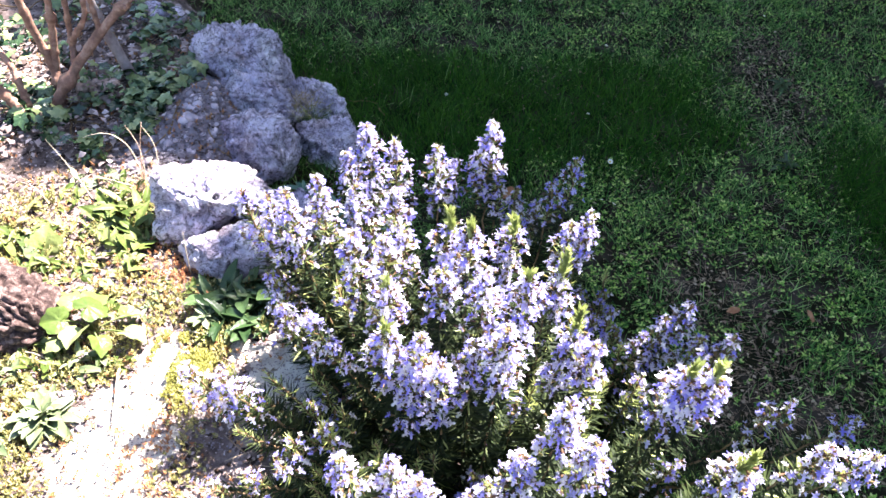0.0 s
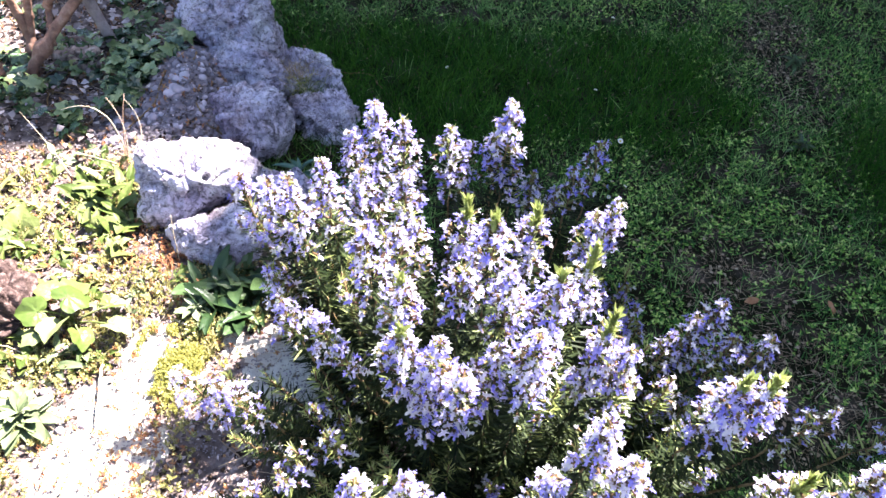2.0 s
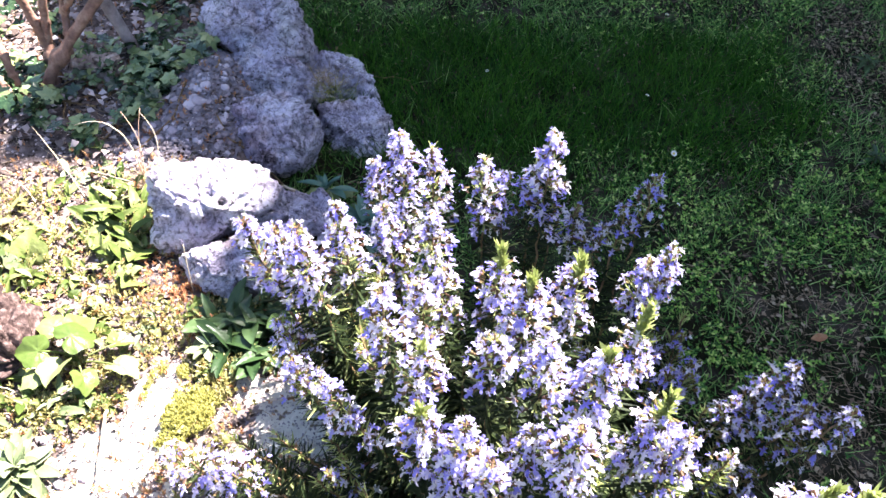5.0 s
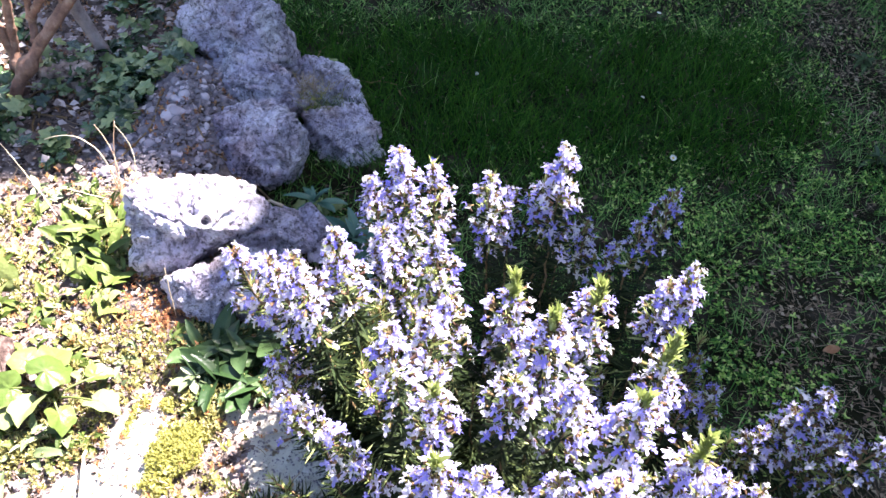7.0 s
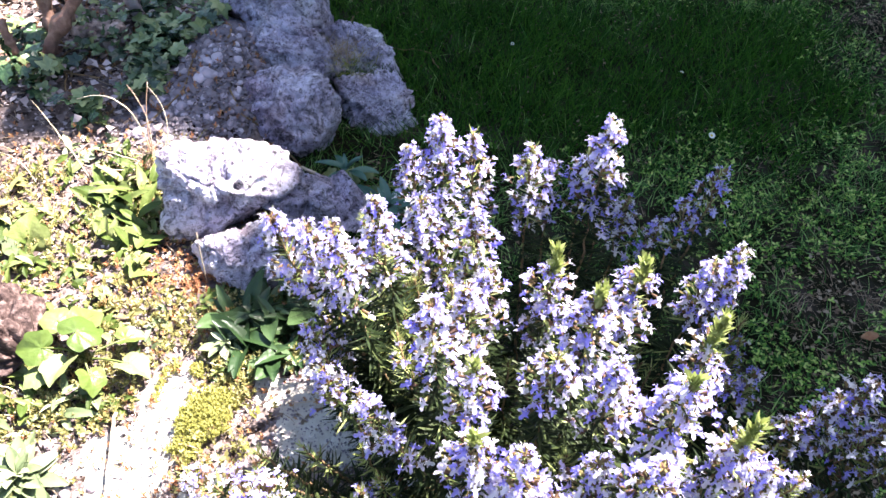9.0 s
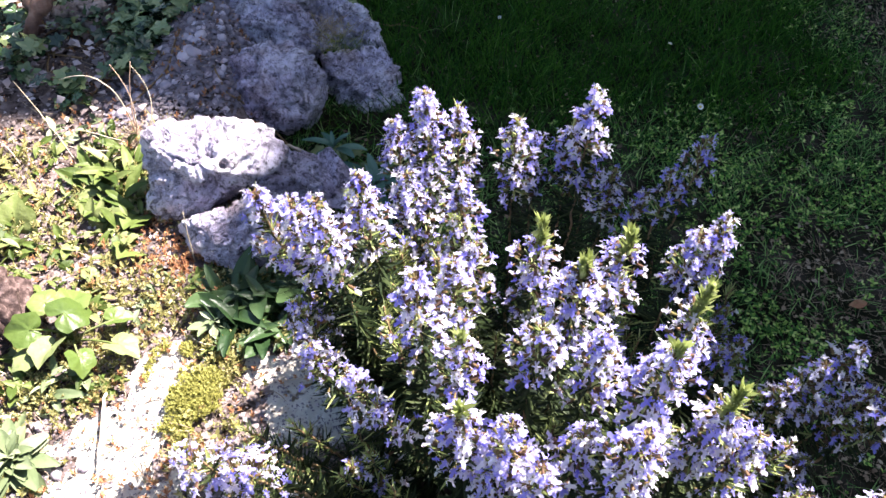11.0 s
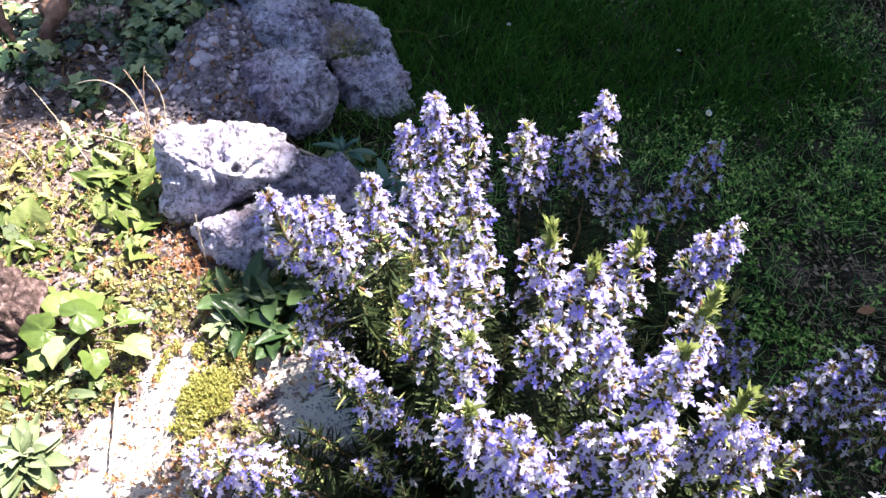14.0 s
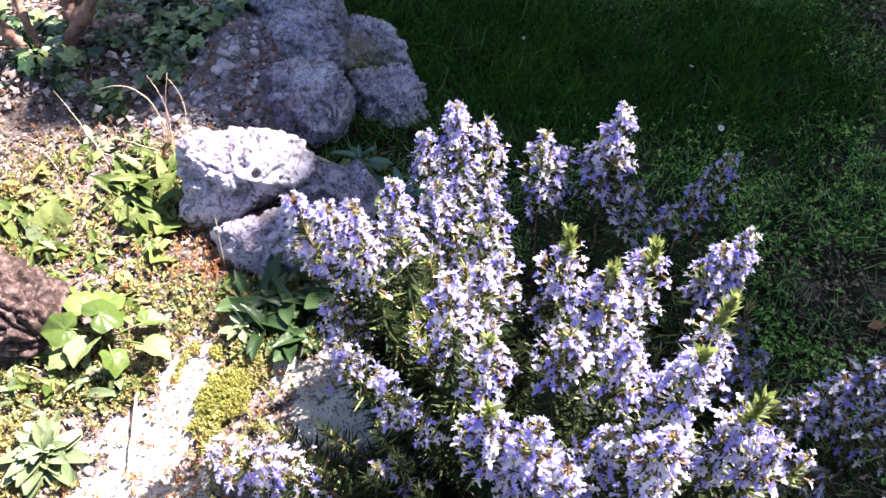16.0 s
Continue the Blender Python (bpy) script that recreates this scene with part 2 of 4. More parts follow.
def frames_of(ways, rolls, ref=(0, 0, 1)):
    """Turns whose first column is the way; the third stays near ref, then rolls about the way."""
    x = unit(np.asarray(ways, float))
    ref = np.broadcast_to(np.asarray(ref, float), x.shape)
    ref = np.where(np.abs((x * unit(ref)).sum(-1, keepdims=True)) > 0.98, np.array([0.3, 0.9, 0.1]), ref)
    y = unit(np.cross(ref, x))
    z = np.cross(x, y)
    c, s = np.cos(rolls)[:, None], np.sin(rolls)[:, None]
    return np.stack([x, c * y + s * z, c * z - s * y], -1)


def strew(tv, tf, places, turns, sizes):
    """Many copies of a small shape in one list of points and faces."""
    tv, tf = np.asarray(tv, float), np.asarray(tf)
    sizes = np.asarray(sizes, float)
    sizes = sizes[:, None] if sizes.ndim == 1 else sizes
    V = np.einsum("nij,nkj->nki", turns, tv[None] * sizes[:, None, :]) + np.asarray(places)[:, None, :]
    F = tf[None] + (np.arange(len(places)) * len(tv))[:, None, None]
    return V.reshape(-1, 3), F.reshape(-1, tf.shape[1])


def joined(pieces):
    V, F, W, n = [], [], [], 0
    for i, (v, f) in enumerate(pieces):
        V.append(v), F.append(np.asarray(f) + n), W.append(np.full(len(f), i))
        n += len(v)
    return np.concatenate(V), np.concatenate(F), np.concatenate(W)


def strip(n, width, sag):
    """A blade along x, one long: n steps, pointed; width(u) and height sag(u)."""
    V, F = [], []
    for i in range(n):
        u = i / n
        V += [(u, -width(u), sag(u)), (u, width(u), sag(u))]
    V.append((1, 0, sag(1)))
    for i in range(n - 1):
        a = 2 * i
        F += [(a, a + 2, a + 1), (a + 1, a + 2, a + 3)]
    F.append((2 * n - 2, 2 * n, 2 * n - 1))
    return np.array(V), np.array(F)


def leaf_shape(width, n=8, m=3, cup=0.15, droop=0.25, wave=0.0, thick=0.012):
    """A leaf along x, one long, with a crease, a cupped and drooping blade and a little thickness."""
    V, F = [], []
    for i in range(n + 1):
        u = i / n
        for j in range(-m, m + 1):
            w = width(u) * j / m
            V.append((u, w, cup * abs(w) - droop * u * u + wave * math.sin(9 * u + 2 * j) * abs(j) / m))
    k = 2 * m + 1
    top = len(V)
    for i in range(n):
        for j in range(2 * m):
            a = i * k + j
            F += [(a, a + k, a + 1), (a + 1, a + k, a + k + 1)]
    V += [(x, y * 0.99, z - thick) for x, y, z in V]
    F += [(c + top, b + top, a + top) for a, b, c in list(F)]
    return np.array(V), np.array(F)


def tube(points, radii, sides=6, caps=True):
    P = np.asarray(points, float)
    R = np.broadcast_to(np.asarray(radii, float), (len(P),))
    T = unit(np.gradient(P, axis=0))
    side = unit(np.cross(T, np.where(np.abs(T[:, 2:]) > 0.9, np.array([1.0, 0, 0]), np.array([0, 0, 1.0]))))
    for i in range(1, len(P)):
        side[i] = unit(side[i - 1] - T[i] * (side[i - 1] @ T[i]))
    other = np.cross(T, side)
    a = np.arange(sides) * 2 * np.pi / sides
    ring = P[:, None] + R[:, None, None] * (np.cos(a)[None, :, None] * side[:, None] + np.sin(a)[None, :, None] * other[:, None])
    V, F = ring.reshape(-1, 3), []
    for i in range(len(P) - 1):
        for j in range(sides):
            p, q = i * sides + j, i * sides + (j + 1) % sides
            F += [(p, q, p + sides), (q, q + sides, p + sides)]
    if caps:
        n = len(V)
        V = np.concatenate([V, P[:1], P[-1:]])
        last = (len(P) - 1) * sides
        for j in range(sides):
            F += [(n, (j + 1) % sides, j), (n + 1, last + j, last + (j + 1) % sides)]
    return V, np.array(F)


def bend(a, b, c, n=10):
    u = np.linspace(0, 1, n)[:, None]
    a, b, c = (np.asarray(p, float) for p in (a, b, c))
    return (1 - u) ** 2 * a + 2 * u * (1 - u) * b + u * u * c


def value_noise(x, y, seed=0):
    xi, yi = np.floor(x).astype(np.int64), np.floor(y).astype(np.int64)
    fx, fy = x - xi, y - yi
    fx, fy = fx * fx * (3 - 2 * fx), fy * fy * (3 - 2 * fy)

    def h(i, j):
        k = (i * 374761393 + j * 668265263 + seed * 1442695041) & 0x7FFFFFFF
        k = ((k ^ (k >> 13)) * 1274126177) & 0x7FFFFFFF
        return ((k ^ (k >> 16)) & 0xFFFF) / 65535.0
    return (h(xi, yi) * (1 - fx) + h(xi + 1, yi) * fx) * (1 - fy) + (h(xi, yi + 1) * (1 - fx) + h(xi + 1, yi + 1) * fx) * fy


def fbm(x, y, seed=0, octaves=4):
    return sum(value_noise(x * 2 ** o, y * 2 ** o, seed + o) / 2 ** (o + 1) for o in range(octaves))


# ---- ground: a lawn, and a bed that lies higher behind the stones ----


def bed_edge(y):
    return np.interp(y, [-80, 0.3, 0.8, 1.15, 1.4, 1.8, 2.0, 2.5, 3.2, 80], [0.15, 0.15, 0.1, 0.02, -0.4, -0.5, -0.62, -0.95, -1.4, -60])


def bedness(x, y):
    s = np.clip((x - bed_edge(y)) / np.interp(y, [0, 1.1, 1.4, 80], [0.45, 0.38, 0.26, 0.26]) + 0.5, 0, 1)
    ends = np.clip((x + 2.3) / 0.5, 0, 1) * np.clip((y + 1.0) / 0.6, 0, 1) * np.clip((3.4 - y) / 0.6, 0, 1)     # where the bed runs out into lawn
    return (1 - s * s * (3 - 2 * s)) * ends


def height(x, y):
    x, y = np.asarray(x, float), np.asarray(y, float)
    near = np.exp(-(x * x + (y - 1.5) ** 2) / 40)
    mound = 0.075 * np.exp(-((x + 0.555) / 0.1) ** 2 - ((y - 1.66) / 0.17) ** 2)
    return 0.14 * bedness(x, y) + mound + near * (0.02 * (fbm(x * 4, y * 4, 3) - 0.5) + 0.008 * (fbm(x * 30, y * 30, 5) - 0.5))


def paleness(x, y):
    """Where bare pale earth shows: a worn strip in the bed and a patch beside the shrub."""
    a = np.exp(-(((x + 0.442 + 0.16 * (fbm(x * 11, y * 11, 19) - 0.5)) / np.interp(y, [0.8, 0.98], [0.095, 0.05])) ** 2)) * np.clip((1.01 - y) / 0.05, 0, 1)
    b = np.exp(-((x + 0.22) / 0.09) ** 2 - ((y - 0.93) / 0.08) ** 2)
    return np.maximum(a, b) + 1.2 * (fbm(x * 26, y * 26, 9, 5) - 0.5)


def build_ground():
    def axis(lo, hi, step, fine):
        out = list(np.arange(lo, fine[0], step)) + list(np.arange(fine[0], fine[1], step / 4)) + list(np.arange(fine[1], hi, step))
        d, a, b = step, [], []
        p = q = 0.0
        while lo - p > -90:
            d *= 1.35
            p, q = p + d, q + d
            a.append(lo - p), b.append(out[-1] + q)
        return np.array(a[::-1] + out + b)
    xs, ys = axis(-1.5, 1.9, 0.014, (-0.62, -0.1)), axis(0.2, 3.3, 0.014, (0.55, 1.08))
    X, Y = np.meshgrid(xs, ys)
    V = np.stack([X, Y, height(X, Y)], -1).reshape(-1, 3)
    w = len(xs)
    i = (np.arange(len(ys) - 1)[:, None] * w + np.arange(w - 1)[None]).ravel()
    F = np.stack([i, i + 1, i + w + 1, i + w], -1)
    c = V[F].mean(1)
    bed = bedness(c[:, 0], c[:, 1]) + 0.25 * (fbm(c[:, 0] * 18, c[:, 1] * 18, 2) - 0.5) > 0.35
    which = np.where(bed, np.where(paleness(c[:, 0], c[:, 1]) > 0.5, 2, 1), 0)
    ob = solid("ground", V, F, [M_TURF_SHADE, M_SOIL, M_PALE], which=which)
    tagged(ob, "garden ground of shaded turf and a raised dry earth bed", "ground", kind="structure")


build_ground()


def build_shade_wall():
    """An added wall, out of view, made up to keep the sun off the lawn."""
    u, v = np.array([0.727, 0.687]), np.array([-0.687, 0.727])
    mid = np.array([0.11, 1.136]) + 3.6 * u
    top = math.tan(radians(SUN_EL)) * 3.6
    ends = [(-12, 0.3), (-0.326, 0.287), (-0.206, 0.295), (-0.126, 0.347), (-0.021, 0.347), (0.074, 0.482), (0.364, 0.555), (0.424, 0.833), (0.56, 0.8), (0.6, 0.6), (0.8, 0.6), (0.9, 0.64), (0.943, 0.7), (0.986, 0.81), (1.024, 0.92), (1.08, 1.06), (1.16, 1.0), (1.25, 0.82), (1.36, 0.76), (1.5, 0.69), (12, 0.69)]     # along the wall: its top steps up and down to place the shade edges
    bm = bmesh.new()
    rows = []
    for w, z in ends:
        p, q = mid + w * v, mid + w * v + 0.4 * u
        rows.append([bm.verts.new((*p, -0.1)), bm.verts.new((*p, top + z)), bm.verts.new((*q, top + z)), bm.verts.new((*q, -0.1))])
    for a, b in zip(rows, rows[1:]):
        for i in range(4):
            bm.faces.new((a[i], b[i], b[(i + 1) % 4], a[(i + 1) % 4]))
    bm.faces.new(rows[0]), bm.faces.new(rows[-1][::-1])
    me = bpy.data.meshes.new("unseen_shade_wall")
    bm.to_mesh(me), bm.free()
    me.materials.append(M_SHADE_WALL)
    tagged(new("wall_sun_blocker", me), "added unseen wall with a stepped top that shades the lawn", "wall", kind="structure")


build_shade_wall()

# ---- rocks ----


def rock(name, centre, faces, seed=1, rough=0.09, deep=0.12, pits=(), label="", worn=26, detail=6):
    """A broken stone: flat faces (turn, lift, distance) with worn edges, then ledges, cracks and pits. turn: degrees round the line
    from the stone up towards the path, lift: degrees by which the face leans up to it. pits: (turn, lift, width, depth)."""
    bm = bmesh.new()
    bmesh.ops.create_icosphere(bm, subdivisions=detail, radius=1)
    D = np.array([v.co[:] for v in bm.verts])
    right, up, out = np.array([1, 0, 0]), np.array([0, 0.72, 0.694]), np.array([0, -0.694, 0.72])

    def way(turn, lift):
        a, b = radians(turn), radians(lift)
        return math.cos(b) * (math.cos(a) * right + math.sin(a) * up) + math.sin(b) * out
    near = min(h for _, _, h in faces)
    cuts = [(way(t, l), h) for t, l, h in faces] + [(way(0, -90), deep)] + [(way(t, -40), max(deep, near * 1.3)) for t in (0, 90, 180, 270)]
    total = np.zeros(len(D))
    for i, (n, h) in enumerate(cuts):
        uneven = np.array([noise.fractal(Vector(d) * 2.6 + Vector((i * 3.7, seed, 0)), 0.8, 2.2, 4) for d in D])     # no face is quite flat
        total += np.maximum(D @ n / (h * (1 + 0.09 * uneven)), 0) ** worn
    P = D * (total ** (-1 / worn))[:, None]
    big = float(np.linalg.norm(P, axis=1).mean())
    off = Vector((seed * 7.3, seed * 3.1, seed * 1.7))
    hollows = [(Vector(way(t, l)), w, k) for t, l, w, k in pits]
    for v, p in zip(bm.verts, P):
        d, q = v.co.normalized(), Vector(p) * 10.0
        rise = 0.5 * noise.fractal(q * 2.2 + off, 0.7, 2.1, 6)
        bent = q * 1.5 + off + noise.noise_vector(q * 2.0 + off) * 0.35
        gap, where = noise.voronoi(bent)
        rise += 0.5 * (noise.cell(where[0] * 37.1) - 0.5) - 0.75 * max(0.0, 1 - (gap[1] - gap[0]) / 0.075)
        rise += 0.5 * math.floor(3.0 * noise.noise(q * 1.3 - off)) / 3.0
        rise -= 1.9 * max(0.0, noise.noise(q * 3.1 + off * 2) - 0.22) ** 0.7
        gap = noise.voronoi(q * 5.5 - off + noise.noise_vector(q * 5 + off) * 0.3)[0]
        rise -= 1.6 * max(0.0, 0.24 - gap[0]) + 0.2 * max(0.0, 1 - (gap[1] - gap[0]) / 0.14)
        rise += 0.26 * noise.fractal(q * 13 + off, 0.45, 2.0, 5)
        push = rise * rough * big
        for n, w, k in hollows:
            push -= k * math.exp(-((d - n).length / w) ** 4)
        v.co = Vector(p) + d * push
    me = bpy.data.meshes.new(name)
    bm.to_mesh(me), bm.free()
    me.polygons.foreach_set("use_smooth", np.full(len(me.polygons), True))
    me.materials.append(M_ROCK)
    ob = new(name, me)
    ob.location = centre
    return tagged(ob, label, "rock", "limestone rocks edging the bed")


def around(*turns, lift=-5):
    return [(t, lift, h) for t, h in turns]


rock("rock", (-0.461, 1.60, 0.107), around((131, 0.086), (109, 0.089), (87, 0.095), (48, 0.117), (-5, 0.121), (-39, 0.112), (-95, 0.078), (-106, 0.068), (-164, 0.126))
     + [(-8, 52, 0.088), (100, 42, 0.076), (-70, 40, 0.083), (200, 50, 0.066), (25, 88, 0.078)], 3, 0.085, 0.15, [(150, 62, 0.17, 0.018), (190, 45, 0.2, 0.024), (95, 66, 0.13, 0.014)],
     "pitted grey limestone boulder in the shade above the lawn")
rock("rock", (-0.539, 1.86, 0.212), around((140, 0.113), (113, 0.088), (98, 0.080), (76, 0.088), (23, 0.115), (-2, 0.131), (-71, 0.099), (-99, 0.078), (-117, 0.085), (-146, 0.106))
     + [(80, 45, 0.07), (-20, 45, 0.085), (-95, 40, 0.07), (170, 45, 0.085), (0, 88, 0.075)], 5, 0.12, 0.24, [(90, 70, 0.16, 0.016), (-80, 55, 0.2, 0.012), (20, 60, 0.14, 0.012)],
     "tall weathered limestone boulder with lichen at the top of the bed")
rock("rock", (-0.479, 1.76, 0.151), around((118, 0.086), (87, 0.062), (62, 0.066), (12, 0.101), (-45, 0.097), (-89, 0.066), (-109, 0.067), (-169, 0.094))
     + [(70, 40, 0.058), (-15, 50, 0.07), (-110, 45, 0.058), (170, 50, 0.062), (0, 85, 0.06)], 33, 0.14, 0.2, [(-60, 50, 0.25, 0.014)],
     "fractured limestone shelf wedged between two boulders")
rock("rock", (-0.283, 1.775, 0.0), around((117, 0.097), (103, 0.085), (47, 0.083), (19, 0.083), (-27, 0.112), (-96, 0.12), (-123, 0.098), (-161, 0.081))
     + [(100, 48, 0.066), (-60, 30, 0.095), (10, 50, 0.078), (-140, 45, 0.078), (-40, 85, 0.082)], 8, 0.12, 0.12, [(-110, 60, 0.2, 0.012), (-30, 60, 0.16, 0.01)],
     "rough dark-grey limestone boulder beside the shaded lawn")
rock("rock", (-0.35, 1.93, 0.052), around((118, 0.077), (81, 0.046), (52, 0.049), (27, 0.066), (-48, 0.125), (-85, 0.10), (-134, 0.092), (-167, 0.089))
     + [(75, 45, 0.05), (-90, 62, 0.045), (10, 55, 0.06), (180, 55, 0.06)], 14, 0.12, 0.15, label="flat-topped limestone block with grass growing on its ledge")
rock("rock", (-0.45, 1.27, 0.218), around((126, 0.09), (113, 0.081), (88, 0.078), (79, 0.084), (52, 0.113), (-30, 0.095), (-57, 0.059), (-97, 0.099), (-171, 0.106))
     + [(95, 62, 0.058), (-120, 70, 0.06), (-170, 40, 0.088), (-60, 35, 0.056), (10, 62, 0.07), (-90, 45, 0.072)], 12, 0.1, 0.13,
     [(-62, 36, 0.32, 0.036), (35, 60, 0.13, 0.012), (-25, 42, 0.2, 0.02), (-105, 34, 0.2, 0.018), (5, 50, 0.12, 0.014)], "sunlit pale limestone rock with a ragged underside")
rock("rock", (-0.385, 1.18, 0.172), around((126, 0.052), (117, 0.046), (59, 0.087), (-1, 0.089), (-70, 0.067), (-106, 0.056), (-142, 0.072))
     + [(100, 50, 0.04), (-60, 45, 0.055), (0, 60, 0.06), (-150, 50, 0.055)], 21, 0.12, 0.09, label="low grey limestone rock at the foot of a pale one")
rock("rock", (-0.322, 1.32, 0.168), around((80, 0.043), (55, 0.048), (15, 0.062), (-67, 0.055), (-101, 0.05), (185, 0.059)) + [(90, 50, 0.035), (-70, 45, 0.04), (20, 60, 0.045)],
     24, 0.15, 0.12, [(-80, 50, 0.3, 0.01)], "dark broken stone between the pale rock and the rosemary")
rock("rock", (-0.256, 1.34, 0.155), around((117, 0.05), (48, 0.024), (-6, 0.027), (-94, 0.05), (-159, 0.025)) + [(0, 60, 0.024), (170, 55, 0.022)], 17, 0.1, 0.16, worn=22,
     detail=5, label="narrow dark stone leaning on a pale rock")
for place, size, seed, label in (((-0.84, 2.14, 0.13), 0.075, 25, "grey stone half hidden by ivy"), ((-0.64, 1.80, 0.15), 0.045, 27, "small grey stone between the ivy and a boulder"),
                                 ((-0.60, 1.66, 0.155), 0.032, 29, "small pitted stone at the side of a boulder"), ((-0.575, 1.53, 0.15), 0.035, 35, "small grey stone in the rubble beside a boulder"),
                                 ((-0.62, 1.71, 0.15), 0.028, 36, "pale rounded stone in the rubble beside a boulder")):
    rock("rock", place, around((20, size), (80, size * 0.7), (150, size * 0.9), (215, size), (275, size * 0.6), (330, size * 0.9)) + [(90, 50, size * 0.6), (-60, 55, size * 0.7), (180, 50, size * 0.75)],
         seed, 0.12, size, worn=9, detail=4, label=label)


def pebbles(count, area, seed, size):
    r = random.Random(seed)
    for _ in range(count):
        x, y = r.uniform(*area[0]), r.uniform(*area[1])
        bm = bmesh.new()
        bmesh.ops.create_icosphere(bm, subdivisions=2, radius=1)
        s = r.uniform(*size)
        k = Vector((s, s * r.uniform(0.6, 0.9), s * r.uniform(0.4, 0.7)))
        off = Vector((r.random() * 50, 0, 0))
        for v in bm.verts:
            v.co = Vector((v.co.x * k.x, v.co.y * k.y, v.co.z * k.z)) * (1 + 0.35 * noise.noise(v.co * 1.4 + off))
        me = bpy.data.meshes.new("pebble")
        bm.to_mesh(me), bm.free()
        me.polygons.foreach_set("use_smooth", np.full(len(me.polygons), True))
        me.materials.append(M_PEBBLE)
        ob = new("pebble", me)
        ob.matrix_world = pose(x, y, float(height(x, y)) + k.z * 0.4, 0, 0, r.uniform(0, 360))
        tagged(ob, "rounded grey pebble lying on the dry earth", "pebble", "pebbles in the bed")


pebbles(290, ((-0.70, -0.49), (1.42, 1.80)), 4, (0.004, 0.013))
pebbles(16, ((-0.67, -0.54), (1.47, 1.75)), 6, (0.012, 0.018))
pebbles(30, ((-0.9, -0.4), (0.7, 1.35)), 5, (0.004, 0.009))


# ---- the log ----


def build_log():
    a, b = np.array([-0.635, 0.945, 0.16]), np.array([-1.15, 1.12, 0.27])
    n, sides = 200, 130
    axis = unit(b - a)
    side = unit(np.cross(axis, [0, 0, 1]))
    up = np.cross(side, axis)
    V, F = [], []
    for i in range(n):
        u = i / (n - 1)
        c = a + (b - a) * u
        end = min(1, (u * 14 + 0.05)) ** 0.4
        for j in range(sides):
            t = 2 * math.pi * j / sides
            d = side * math.cos(t) + up * math.sin(t)
            p = Vector((u * 9, math.cos(t) * 1.6, math.sin(t) * 1.6))
            r = 0.070 * end * (1 + 0.25 * noise.noise(p * 0.5))
            plate = noise.voronoi(Vector((u * 13, math.cos(t) * 3.0, math.sin(t) * 3.0)) + noise.noise_vector(p * 1.2) * 0.5)[0]
            r += 0.024 * min(1, (plate[1] - plate[0]) * 2.0) ** 0.5 - 0.016 + 0.007 * noise.noise(p * 5) + 0.003 * noise.noise(p * 16)
            V.append(c + d * r)
    for i in range(n - 1):
        for j in range(sides):
            p, q = i * sides + j, i * sides + (j + 1) % sides
            F.append((p, p + sides, q + sides, q))
    ob = solid("log", V, F, M_BARK)
    tagged(ob, "old log with deeply furrowed reddish bark lying on the bed", "log")


build_log()

# ---- rosemary ----
LIP = np.array([(0.0, 0.0011, 0), (0.0, -0.0011, 0), (0.0, 0, 0.0016), (0.006, 0.0015, 0), (0.006, -0.0015, 0), (0.006, 0, 0.0018),
                (0.0092, 0.0019, -0.0016), (0.0092, -0.0019, -0.0016), (0.0122, 0.0024, -0.0045), (0.0122, -0.0024, -0.0045), (0.0132, 0, -0.0068),
                (0.0088, 0.0052, 0.0012), (0.0074, 0.0062, -0.0006), (0.0088, -0.0052, 0.0012), (0.0074, -0.0062, -0.0006),
                (0.0066, 0.0012, 0.0066), (0.0076, 0.0030, 0.0062), (0.0066, -0.0012, 0.0066), (0.0076, -0.0030, 0.0062),
                (0.0100, 0.0005, 0.0056), (0.0142, 0.0006, 0.0032), (0.0104, -0.0005, 0.0062)])
LIP_F = np.array([(0, 3, 2), (3, 5, 2), (1, 2, 4), (2, 5, 4), (0, 1, 3), (1, 4, 3),
                  (3, 4, 6), (4, 7, 6), (6, 7, 8), (7, 9, 8), (8, 9, 10),
                  (3, 6, 11), (6, 12, 11), (4, 13, 7), (7, 13, 14), (5, 3, 16), (5, 16, 15), (5, 18, 4), (5, 17, 18), (5, 19, 21), (19, 20, 21)])
CUP = 1.35 * np.array([(-0.003, 0.0008, 0), (-0.003, -0.0008, 0), (-0.003, 0, 0.0012), (0.0032, 0.002, -0.0006), (0.0032, -0.002, -0.0006), (0.0036, 0, 0.0026)])
CUP_F = np.array([(0, 3, 2), (3, 5, 2), (1, 2, 4), (2, 5, 4), (0, 1, 3), (1, 4, 3)])
NEEDLE, NEEDLE_F = strip(3, lambda u: 0.054 * (1 - 0.35 * u), lambda u: 0.10 * u * u)

BUSH = np.array([0.13, 0.86, 0.08])
bush = thing("rosemary_bush", BUSH, "rosemary shrub in full flower with upright spikes of pale lilac blossom", "shrub")


